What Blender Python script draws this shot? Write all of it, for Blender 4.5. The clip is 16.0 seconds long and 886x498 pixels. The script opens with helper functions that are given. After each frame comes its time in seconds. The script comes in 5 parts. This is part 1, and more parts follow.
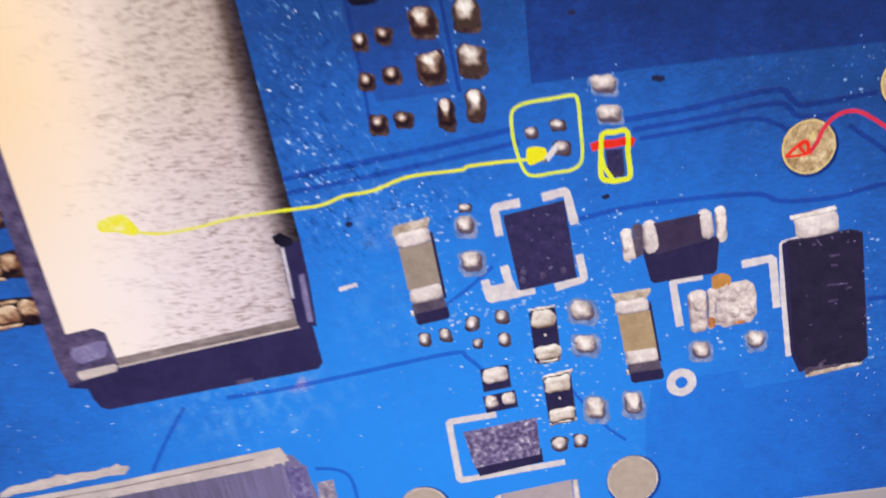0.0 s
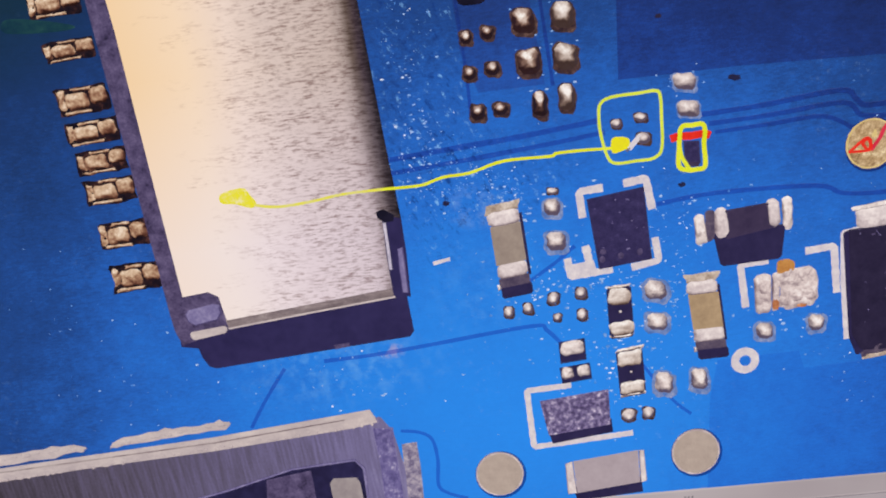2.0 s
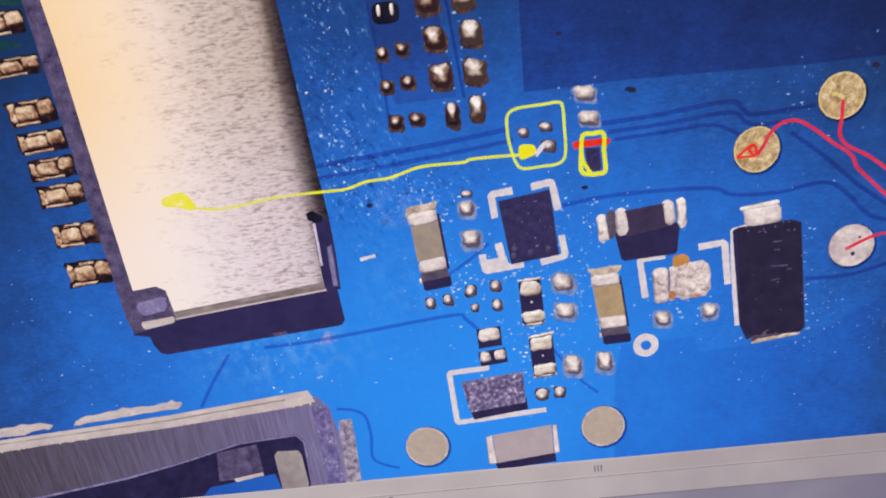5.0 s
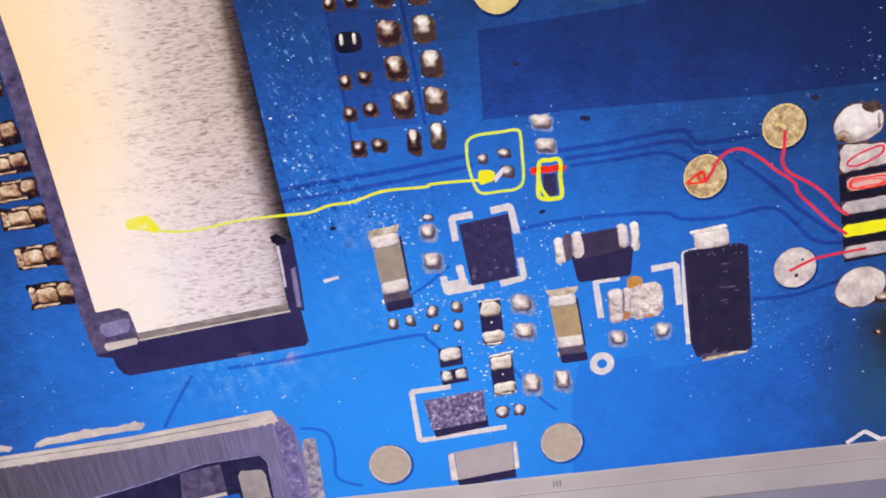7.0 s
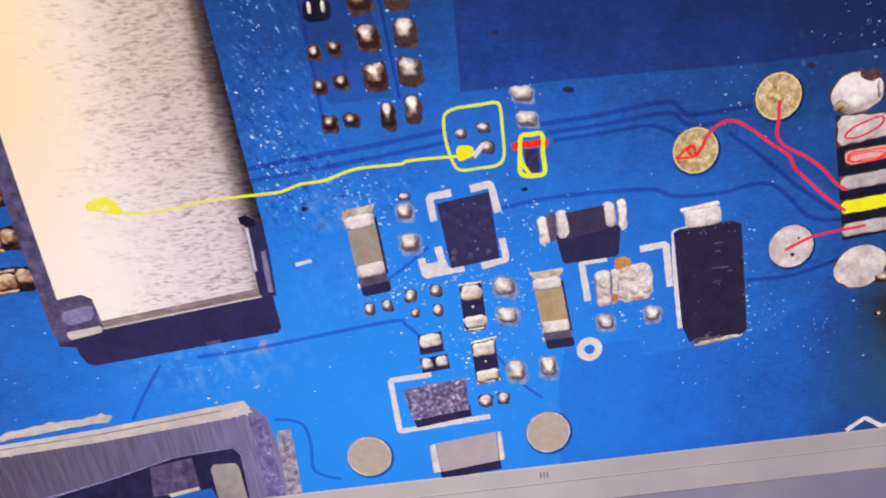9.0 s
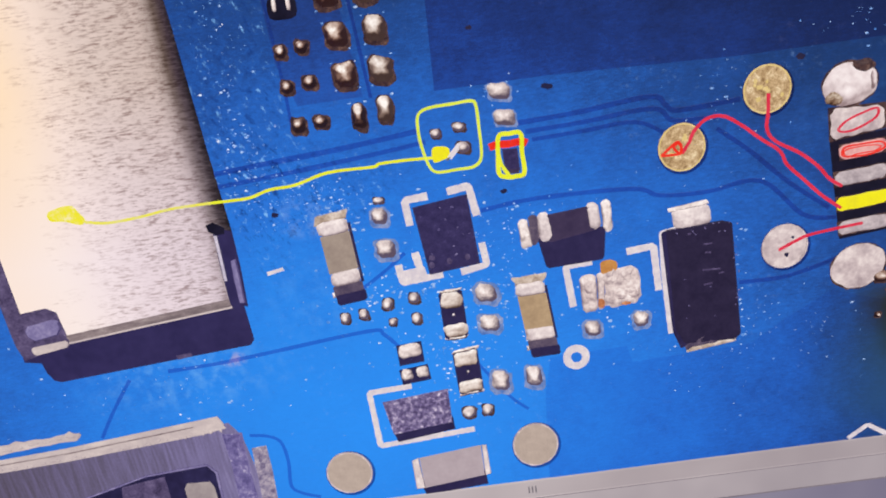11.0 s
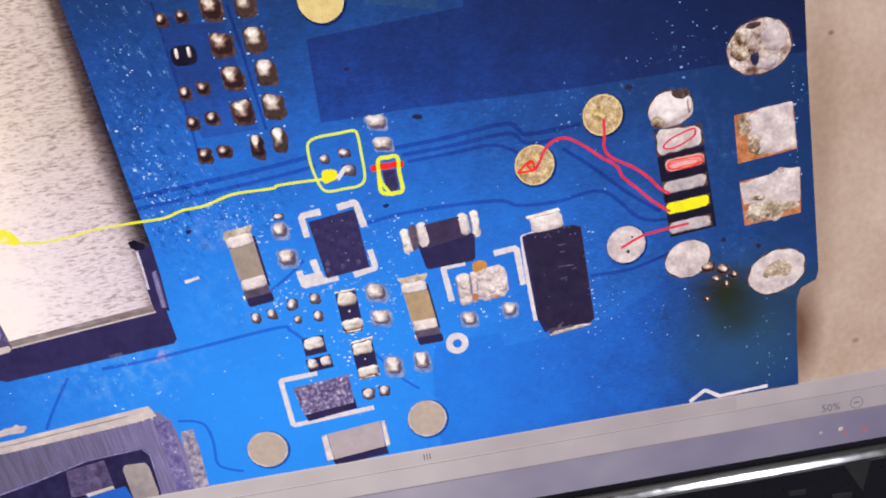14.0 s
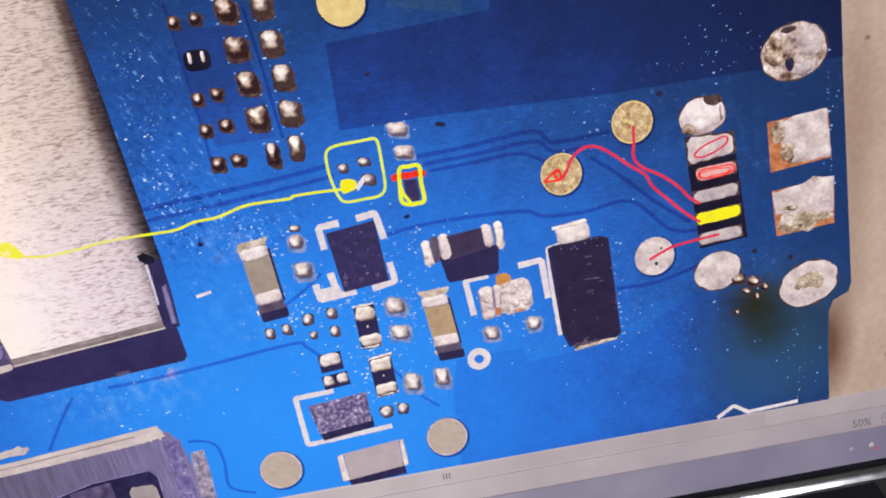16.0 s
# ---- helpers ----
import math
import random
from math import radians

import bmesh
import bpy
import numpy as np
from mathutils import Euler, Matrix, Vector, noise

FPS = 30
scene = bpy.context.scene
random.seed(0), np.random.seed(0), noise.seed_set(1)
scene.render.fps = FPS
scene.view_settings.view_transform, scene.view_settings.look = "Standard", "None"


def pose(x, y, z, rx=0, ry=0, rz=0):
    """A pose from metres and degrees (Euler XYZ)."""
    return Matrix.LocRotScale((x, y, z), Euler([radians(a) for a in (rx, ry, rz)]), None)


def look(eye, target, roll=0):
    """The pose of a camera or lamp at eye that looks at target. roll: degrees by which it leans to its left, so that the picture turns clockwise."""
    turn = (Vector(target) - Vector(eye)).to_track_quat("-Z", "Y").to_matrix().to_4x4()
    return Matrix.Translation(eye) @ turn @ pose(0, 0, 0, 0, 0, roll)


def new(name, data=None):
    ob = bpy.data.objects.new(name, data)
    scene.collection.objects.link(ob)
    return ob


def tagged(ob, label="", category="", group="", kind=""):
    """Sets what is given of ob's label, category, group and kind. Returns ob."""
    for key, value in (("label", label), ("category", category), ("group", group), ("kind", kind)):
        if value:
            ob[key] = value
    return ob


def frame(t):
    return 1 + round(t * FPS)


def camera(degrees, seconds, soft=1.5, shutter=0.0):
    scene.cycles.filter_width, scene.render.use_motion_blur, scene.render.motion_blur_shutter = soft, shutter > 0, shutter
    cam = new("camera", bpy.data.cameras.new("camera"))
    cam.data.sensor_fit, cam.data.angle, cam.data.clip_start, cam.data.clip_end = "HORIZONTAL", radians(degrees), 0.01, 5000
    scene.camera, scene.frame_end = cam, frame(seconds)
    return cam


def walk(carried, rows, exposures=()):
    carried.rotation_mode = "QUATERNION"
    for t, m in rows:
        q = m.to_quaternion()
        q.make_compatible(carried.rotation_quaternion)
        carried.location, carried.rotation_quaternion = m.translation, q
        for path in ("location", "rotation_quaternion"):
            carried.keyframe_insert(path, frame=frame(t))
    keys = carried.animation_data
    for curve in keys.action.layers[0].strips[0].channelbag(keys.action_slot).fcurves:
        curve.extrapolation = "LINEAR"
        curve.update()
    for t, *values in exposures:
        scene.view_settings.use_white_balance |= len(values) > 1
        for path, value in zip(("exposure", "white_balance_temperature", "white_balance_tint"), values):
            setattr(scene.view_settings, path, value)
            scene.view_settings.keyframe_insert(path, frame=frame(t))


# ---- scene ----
# A monitor in a dark room shows a photograph of a circuit board, drawn over with
# coloured pen lines. All that the panel shows gives off light; it lies in low relief on the panel.
cam = camera(66.1, 16.0, soft=1.9, shutter=0.5)
PATH = [
    (0, -0.04362, -0.13924, 0.07354, 1.846, -14.536, -8.232),
    (0.5, -0.04999, -0.15386, 0.07875, 3.413, -12.097, -8.396),
    (1, -0.05980, -0.15247, 0.07381, 3.689, -12.279, -6.998),
    (1.5, -0.06160, -0.15449, 0.07275, 3.343, -12.761, -6.969),
    (2, -0.06108, -0.15505, 0.06998, 2.817, -12.761, -6.746),
    (2.5, -0.05864, -0.15510, 0.07032, 2.495, -13.195, -6.669),
    (3, -0.06008, -0.15698, 0.06963, 2.111, -13.098, -6.290),
    (3.2, -0.05996, -0.15656, 0.06913, 2.031, -13.537, -6.409),
    (5.3, -0.03878, -0.17246, 0.08726, 3.321, -16.315, -7.119),
    (5.5, -0.03845, -0.17617, 0.09076, 2.978, -15.774, -6.541),
    (6, -0.03855, -0.17681, 0.08732, 2.041, -15.657, -6.671),
    (6.5, -0.03450, -0.17070, 0.08563, 1.167, -15.826, -7.035),
    (7, -0.03753, -0.16986, 0.08458, 0.641, -15.713, -6.420),
    (7.5, -0.03855, -0.16793, 0.08236, 0.487, -15.880, -5.987),
    (8, -0.03853, -0.16825, 0.08257, 0.581, -15.991, -5.920),
    (8.5, -0.03486, -0.16646, 0.08138, 0.879, -16.143, -6.407),
    (9, -0.03256, -0.16267, 0.07822, 0.700, -16.116, -6.914),
    (9.2, -0.02977, -0.15445, 0.07233, 1.467, -15.435, -7.398),
    (11.5, -0.02379, -0.15793, 0.07731, 0.727, -15.323, -8.312),
    (12, -0.01633, -0.16614, 0.08488, 1.061, -15.317, -9.345),
    (12.5, -0.00964, -0.18694, 0.09583, 0.332, -15.427, -9.217),
    (13, -0.00069, -0.18843, 0.09075, -0.320, -16.668, -9.976),
    (13.5, -0.00276, -0.18411, 0.08900, -0.940, -17.149, -9.428),
    (14, -0.00486, -0.18180, 0.08666, -1.639, -17.626, -8.884),
    (14.5, -0.00902, -0.17867, 0.08537, -2.150, -18.102, -8.341),
    (15, -0.01518, -0.17855, 0.08413, -2.057, -17.909, -8.598),
    (15.5, -0.01363, -0.17664, 0.08741, -1.989, -17.636, -8.534),
    (16, -0.01214, -0.17343, 0.08773, -2.319, -17.391, -8.794),
]
walk(cam, [(t, pose(x, y, z, 90 + pitch, 0, yaw) @ pose(0, 0, 0, 0, 0, roll)) for t, x, y, z, yaw, pitch, roll in PATH],
     ((0, 0.0, 6750, 14), (1, 0.0, 6750, 14), (2, -0.14, 6750, 14), (3.2, -0.22, 6750, 14), (5.3, -0.04, 6750, 14), (7, 0.03, 6750, 14), (9.2, 0.02, 6750, 14), (11.5, 0.0, 6750, 14), (12.5, 0.14, 6750, 14), (14, 0.13, 6750, 14), (16, 0.1, 6750, 14)))

# ---- light: the panel itself, and one ceiling lamp in the dim room ----
world = bpy.data.worlds.new("world")
scene.world = world
world.use_nodes = True
world.node_tree.nodes["Background"].inputs["Color"].default_value = (0.012, 0.013, 0.02, 1)


# ---- materials ----
def rgb(code):
    """Linear colour from an sRGB hex code."""
    v = [int(code[i:i + 2], 16) / 255 for i in (0, 2, 4)]
    return tuple(c / 12.92 if c <= 0.04045 else ((c + 0.055) / 1.055) ** 2.4 for c in v) + (1,)


def nodes_of(name):
    m = bpy.data.materials.new(name)
    m.use_nodes = True
    t = m.node_tree
    return m, t, t.nodes["Principled BSDF"]


def link_value(t, sock, value):
    if isinstance(value, (int, float)):
        sock.default_value = value
    else:
        t.links.new(value, sock)


def calc(t, op, a, b=0.0, clamp=False):
    n = t.nodes.new("ShaderNodeMath")
    n.operation, n.use_clamp = op, clamp
    link_value(t, n.inputs[0], a)
    link_value(t, n.inputs[1], b)
    return n.outputs[0]


def grain(t, scale, detail=4.0, stretch=(1, 1, 1), turn=0.0, rough=0.55):
    """Noise over the panel, scale in grains a metre, stretched in its plane."""
    geo = t.nodes.new("ShaderNodeNewGeometry")
    mp = t.nodes.new("ShaderNodeMapping")
    mp.inputs["Scale"].default_value = stretch
    turned = t.nodes.new("ShaderNodeMapping")
    turned.inputs["Rotation"].default_value = (0, radians(turn), 0)
    t.links.new(geo.outputs["Position"], turned.inputs["Vector"])
    t.links.new(turned.outputs[0], mp.inputs["Vector"])
    n = t.nodes.new("ShaderNodeTexNoise")
    n.inputs["Scale"].default_value = scale
    n.inputs["Detail"].default_value = detail
    n.inputs["Roughness"].default_value = rough
    t.links.new(mp.outputs[0], n.inputs["Vector"])
    return n.outputs["Fac"]


def ramp(t, fac, codes, places=None):
    r = t.nodes.new("ShaderNodeValToRGB")
    e = r.color_ramp.elements
    n = len(codes)
    while len(e) < n:
        e.new(0.5)
    for i, c in enumerate(codes):
        e[i].position = places[i] if places else i / (n - 1)
        e[i].color = rgb(c)
    link_value(t, r.inputs["Fac"], fac)
    return r.outputs["Color"]


def blend(t, fac, a, b, kind="MIX"):
    m = t.nodes.new("ShaderNodeMix")
    m.data_type, m.blend_type = "RGBA", kind
    link_value(t, m.inputs[0], fac)
    for sock, v in ((m.inputs[6], a), (m.inputs[7], b)):
        if isinstance(v, tuple):
            sock.default_value = v
        else:
            t.links.new(v, sock)
    return m.outputs[2]


def finish(t, bsdf, colour, strength=1.0):
    bsdf.inputs["Base Color"].default_value = (0.015, 0.016, 0.018, 1)
    bsdf.inputs["Roughness"].default_value = 0.45
    bsdf.inputs["Specular IOR Level"].default_value = 0.25
    t.links.new(colour, bsdf.inputs["Emission Color"])
    bsdf.inputs["Emission Strength"].default_value = strength


def slope(t, ax, az, c):
    """A value that grows over the panel by ax, az a metre."""
    geo = t.nodes.new("ShaderNodeNewGeometry")
    sep = t.nodes.new("ShaderNodeSeparateXYZ")
    t.links.new(geo.outputs["Position"], sep.inputs[0])
    return calc(t, "ADD", calc(t, "ADD", calc(t, "MULTIPLY", sep.outputs[0], ax), calc(t, "MULTIPLY", sep.outputs[2], az)), c)


def glow(name, codes, scale=450, spread=1.6, shade=0.0, bias=0.0, stretch=(1, 1, 1), turn=0.0, toward=(0.0, -0.93, 0.36), detail=4.0, lean=None):
    """Panel colours: a ramp driven by grain, with light and shade painted in by the way the relief faces."""
    m, t, bsdf = nodes_of(name)
    f = calc(t, "MULTIPLY", calc(t, "SUBTRACT", grain(t, scale, detail, stretch, turn), 0.5), spread)
    fine = calc(t, "MULTIPLY", calc(t, "SUBTRACT", grain(t, scale * 4, 2.0), 0.5), spread * 0.35)
    f = calc(t, "ADD", calc(t, "ADD", f, fine), 0.5 + bias)
    if lean:
        f = calc(t, "ADD", f, slope(t, *lean))
    # painted shading: brighter where the relief faces the fixed direction toward
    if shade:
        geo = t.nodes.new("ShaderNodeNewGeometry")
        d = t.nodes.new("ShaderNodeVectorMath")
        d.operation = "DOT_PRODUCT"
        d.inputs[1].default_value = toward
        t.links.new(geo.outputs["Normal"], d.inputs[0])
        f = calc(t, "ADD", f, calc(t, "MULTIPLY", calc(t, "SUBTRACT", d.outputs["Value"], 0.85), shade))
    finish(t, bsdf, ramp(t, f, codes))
    return m


def spot(t, x, z, rx, rz):
    """One in the middle of an oval on the panel (millimetres), none at its rim."""
    geo = t.nodes.new("ShaderNodeNewGeometry")
    mp = t.nodes.new("ShaderNodeMapping")
    mp.inputs["Location"].default_value = (-x / rx, 0, -z / rz)
    mp.inputs["Scale"].default_value = (1000 / rx, 0, 1000 / rz)
    t.links.new(geo.outputs["Position"], mp.inputs["Vector"])
    d = t.nodes.new("ShaderNodeVectorMath")
    d.operation = "LENGTH"
    t.links.new(mp.outputs[0], d.inputs[0])
    return d.outputs["Value"]


def board_blue(name, tint=(1.0, 1.0, 1.0), dust_glint_amount=1.0):
    """Blue lacquer as the photograph shows it: a bright pool painted into the lower middle, stained at the burnt
    corner.
    """
    m, t, bsdf = nodes_of(name)
    # painted fall-off of brightness away from the lower middle
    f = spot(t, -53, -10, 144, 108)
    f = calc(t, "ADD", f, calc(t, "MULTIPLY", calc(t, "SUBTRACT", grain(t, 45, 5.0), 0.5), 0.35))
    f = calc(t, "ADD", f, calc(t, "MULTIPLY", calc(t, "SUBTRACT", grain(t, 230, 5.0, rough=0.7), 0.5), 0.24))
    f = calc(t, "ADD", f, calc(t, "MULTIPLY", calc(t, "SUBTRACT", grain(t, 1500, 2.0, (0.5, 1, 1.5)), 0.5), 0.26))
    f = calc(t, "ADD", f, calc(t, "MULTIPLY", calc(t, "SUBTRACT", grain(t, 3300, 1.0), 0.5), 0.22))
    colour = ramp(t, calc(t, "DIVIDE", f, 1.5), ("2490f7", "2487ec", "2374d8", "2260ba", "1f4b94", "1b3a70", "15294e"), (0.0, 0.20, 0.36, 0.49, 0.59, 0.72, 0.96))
    # pale flux smears, with glints and haze painted into the lacquer
    dust = calc(t, "MULTIPLY", calc(t, "SUBTRACT", grain(t, 600, 6.0, rough=0.75), 0.57), 6.0, True)
    where = calc(t, "MULTIPLY", calc(t, "SUBTRACT", grain(t, 40, 3.0), 0.50), 6.0, True)
    colour = blend(t, calc(t, "MULTIPLY", calc(t, "MULTIPLY", dust, where), 0.30 * dust_glint_amount), colour, rgb("8fbcf4"))
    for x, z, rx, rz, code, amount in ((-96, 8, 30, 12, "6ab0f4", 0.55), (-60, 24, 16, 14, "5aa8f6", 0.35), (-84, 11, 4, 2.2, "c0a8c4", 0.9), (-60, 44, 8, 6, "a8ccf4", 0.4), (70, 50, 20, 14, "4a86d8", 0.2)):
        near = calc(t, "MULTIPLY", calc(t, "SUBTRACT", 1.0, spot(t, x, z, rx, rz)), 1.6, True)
        colour = blend(t, calc(t, "MULTIPLY", calc(t, "MULTIPLY", near, calc(t, "MULTIPLY", calc(t, "SUBTRACT", grain(t, 260, 5.0, rough=0.65), 0.46), 4.0, True)), amount * dust_glint_amount), colour, rgb(code))
    # painted gloss on the lacquer beside the steel shell: short slanting streaks, dark and pale
    for x, z, rx, rz in ((-70, 74, 13, 52), (-60, 50, 26, 13)):
        near = calc(t, "MULTIPLY", calc(t, "SUBTRACT", 1.0, spot(t, x, z, rx, rz)), 2.2, True)
        streak = grain(t, 760, 4.0, (1.0, 1, 0.55), 32, 0.7)
        colour = blend(t, calc(t, "MULTIPLY", near, calc(t, "MULTIPLY", calc(t, "SUBTRACT", 0.45, streak), 5.0, True)), colour, rgb("0e347c"))
        colour = blend(t, calc(t, "MULTIPLY", near, calc(t, "MULTIPLY", calc(t, "SUBTRACT", streak, 0.60), 8.0 * dust_glint_amount, True)), colour, rgb("7cb8f2"))
    # dull green stains, and a faint navy darkening at the upper right
    for x, z, rx, rz, code, amount in ((87, -7, 32, 26, "2e4648", 0.75), (86, -22, 34, 18, "2e5c80", 0.5), (79.5, 3.2, 12, 9, "2c2c1a", 1.0), (84, -4, 10, 13, "26301c", 0.7), (-165, 104, 34, 26, "123038", 0.8), (20, 112, 34, 18, "10333c", 0.6), (86, 84, 44, 22, "0a1f42", 0.25)):
        near = calc(t, "MULTIPLY", calc(t, "SUBTRACT", 1.0, spot(t, x, z, rx, rz)), 1.35, True)
        near = calc(t, "MULTIPLY", near, calc(t, "ADD", calc(t, "MULTIPLY", grain(t, 70, 4.0), 0.8), 0.5), True)
        colour = blend(t, calc(t, "MULTIPLY", near, amount), colour, rgb(code))
    colour = blend(t, 1.0, colour, (*tint, 1.0), "MULTIPLY")
    finish(t, bsdf, colour)
    return m


def brushed(name):
    """Stainless sheet with its light painted in: warm and blown out on one side, streaked grey on the other, shade
    where it rolls over.
    """
    m, t, bsdf = nodes_of(name)
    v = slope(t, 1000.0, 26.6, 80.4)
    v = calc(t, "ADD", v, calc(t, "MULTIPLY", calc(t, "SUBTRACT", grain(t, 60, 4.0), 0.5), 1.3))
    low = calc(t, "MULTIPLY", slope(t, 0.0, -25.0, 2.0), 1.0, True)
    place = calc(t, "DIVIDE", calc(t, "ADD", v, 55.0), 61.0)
    # painted light across the sheet, from blown-out cream to shade at the roll
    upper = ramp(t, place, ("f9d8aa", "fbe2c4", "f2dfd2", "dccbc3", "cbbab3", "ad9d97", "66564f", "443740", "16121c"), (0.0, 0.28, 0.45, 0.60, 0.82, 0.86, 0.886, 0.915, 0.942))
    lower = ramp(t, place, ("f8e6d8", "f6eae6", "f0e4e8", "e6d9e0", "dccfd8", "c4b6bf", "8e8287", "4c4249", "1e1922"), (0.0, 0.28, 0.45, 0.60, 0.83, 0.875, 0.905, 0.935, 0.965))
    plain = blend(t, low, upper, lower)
    dash = grain(t, 900, 4.0, (0.42, 1, 2.4), 0, 0.66)
    fine = grain(t, 1900, 2.0, (0.4, 1, 1.5), 0)
    patch = grain(t, 210, 5.0, (0.6, 1, 1.2), 0, 0.65)
    band = calc(t, "MULTIPLY", calc(t, "ADD", calc(t, "MULTIPLY", calc(t, "SUBTRACT", patch, 0.5), 3.4), calc(t, "MULTIPLY", calc(t, "SUBTRACT", place, 0.30), 2.6)), 1.0, True)
    s = calc(t, "ADD", calc(t, "MULTIPLY", calc(t, "SUBTRACT", dash, 0.475), 4.2), calc(t, "MULTIPLY", calc(t, "SUBTRACT", fine, 0.5), 3.0))
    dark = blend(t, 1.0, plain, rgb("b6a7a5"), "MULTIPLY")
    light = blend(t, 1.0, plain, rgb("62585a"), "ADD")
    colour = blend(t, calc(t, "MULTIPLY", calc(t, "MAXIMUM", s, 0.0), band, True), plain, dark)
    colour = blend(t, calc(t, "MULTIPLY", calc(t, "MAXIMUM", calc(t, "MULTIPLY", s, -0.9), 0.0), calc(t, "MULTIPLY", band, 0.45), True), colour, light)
    finish(t, bsdf, colour)
    return m


def desk_paper(name):
    """Warm beige desk top, blotched, with the board's shadow painted brown along its edge."""
    m, t, bsdf = nodes_of(name)
    f = calc(t, "ADD", calc(t, "MULTIPLY", calc(t, "SUBTRACT", grain(t, 24, 4.0), 0.5), 1.2), calc(t, "MULTIPLY", calc(t, "SUBTRACT", grain(t, 500, 4.0), 0.5), 0.5))
    colour = ramp(t, calc(t, "ADD", f, 0.58), ("8a7364", "a78f80", "baa496", "c9b6a8"))
    # the first two ovals are painted shadow beside the board's right edge
    for x, z, rx, rz, code, amount in ((102.8, -14.8, 9, 22, "5e3c2c", 0.9), (108.3, 32.2, 7, 60, "7c6252", 0.35), (111.3, 70.8, 1.2, 0.9, "6a5446", 0.8), (121.5, -21.9, 1.6, 1.2, "7a6a5c", 0.7)):
        near = calc(t, "MULTIPLY", calc(t, "SUBTRACT", 1.0, spot(t, x, z, rx, rz)), 1.3, True)
        colour = blend(t, calc(t, "MULTIPLY", near, amount), colour, rgb(code))
    finish(t, bsdf, colour)
    return m


def solid(name, colour, rough, metal=0.0, bump=0.0, scale=300):
    m, t, bsdf = nodes_of(name)
    bsdf.inputs["Metallic"].default_value = metal
    g = grain(t, scale, 5.0)
    t.links.new(blend(t, calc(t, "MULTIPLY", g, 0.7), tuple(c * 1.25 for c in colour) + (1,), tuple(c * 0.75 for c in colour) + (1,)), bsdf.inputs["Base Color"])
    t.links.new(calc(t, "ADD", calc(t, "MULTIPLY", g, 0.15), rough), bsdf.inputs["Roughness"])
    if bump:
        b = t.nodes.new("ShaderNodeBump")
        b.inputs["Strength"].default_value = bump
        b.inputs["Distance"].default_value = 0.001
        t.links.new(g, b.inputs["Height"])
        t.links.new(b.outputs[0], bsdf.inputs["Normal"])
    return m


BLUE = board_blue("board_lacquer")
BLUE_DEEP = board_blue("board_copper_area", (0.85, 0.54, 0.68), 0.5)
BLUE_LOW = board_blue("board_lower_area", (0.86, 0.84, 0.93), 0.6)
BLUE_ROW = board_blue("board_row_area", (1.05, 0.72, 0.80), 0.4)
TRACE = board_blue("board_trace", (0.70, 0.53, 0.74), 0.5)
SHADOW_HALO = board_blue("board_shadow", (0.35, 0.28, 0.42), 0.2)
TEAL = board_blue("board_teal_patch", (1.6, 1.25, 0.92), 1.6)
DESK = desk_paper("photographed_desk")
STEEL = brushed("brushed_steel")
STEEL_LIP = glow("steel_lip", ("8e8088", "b6a9ac", "cfc2c0", "e8dcd6"), 420, 0.9, 0.8, 0.0, stretch=(0.4, 1, 1))
# skirt colour with the shade below the shell painted in
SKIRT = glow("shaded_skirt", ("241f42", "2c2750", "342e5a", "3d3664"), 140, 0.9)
PLASTIC = glow("grey_violet_plastic", ("2a243e", "4c4264", "5f5478", "74688c"), 420, 1.7)
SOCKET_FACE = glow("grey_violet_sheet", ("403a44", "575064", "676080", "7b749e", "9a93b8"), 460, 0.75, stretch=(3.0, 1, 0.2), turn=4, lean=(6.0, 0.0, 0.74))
PLASTIC_LIGHT = glow("pale_violet_plastic", ("4c4470", "675f8c", "7f77a4", "a49cc0"), 260, 1.1, 2.0)
# solder tones run from painted shade to painted highlight
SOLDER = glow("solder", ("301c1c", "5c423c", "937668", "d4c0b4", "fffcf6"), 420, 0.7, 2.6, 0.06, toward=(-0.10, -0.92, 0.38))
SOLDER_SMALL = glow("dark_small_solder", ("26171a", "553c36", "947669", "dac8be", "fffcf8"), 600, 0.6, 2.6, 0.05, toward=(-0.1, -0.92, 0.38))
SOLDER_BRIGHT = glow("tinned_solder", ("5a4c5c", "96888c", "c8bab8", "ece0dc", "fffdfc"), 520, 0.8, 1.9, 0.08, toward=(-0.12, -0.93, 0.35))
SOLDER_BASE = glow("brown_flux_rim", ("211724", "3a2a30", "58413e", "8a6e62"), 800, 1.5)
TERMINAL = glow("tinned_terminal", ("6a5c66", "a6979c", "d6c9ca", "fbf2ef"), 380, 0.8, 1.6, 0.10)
CERAMIC = glow("tan_ceramic", ("85766e", "96877e", "a4958a", "b4a699"), 260, 1.0)
CERAMIC_WARM = glow("warm_tan_ceramic", ("927a62", "a68d70", "b69c7c", "c4ae92"), 260, 1.1)
CERAMIC_GREY = glow("grey_ceramic", ("988a93", "a99ba3", "b6a9b0", "c2b5bc"), 200, 0.7)
# dark tone of side faces, shade painted into the colour
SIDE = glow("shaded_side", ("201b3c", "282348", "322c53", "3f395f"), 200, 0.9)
CHIP = glow("black_moulding", ("252044", "302a52", "3b345f", "504878"), 700, 1.2)
CHIP_DARK = glow("black_diode_moulding", ("1c1730", "251f39", "2f2844", "3c3552"), 300, 0.8)
CHIP_ROUGH = glow("rough_violet_moulding", ("3e3458", "5a4e78", "766a94", "a296b8", "ece2ee"), 900, 2.2, bias=-0.05)
RESISTOR_TOP = glow("violet_resistor_top", ("2c2440", "392f4c", "463b58", "564a66"), 200, 0.8)
SILK = glow("white_silkscreen", ("b4aec4", "d0c8d2", "e2dadd", "f4eeec"), 500, 1.2)
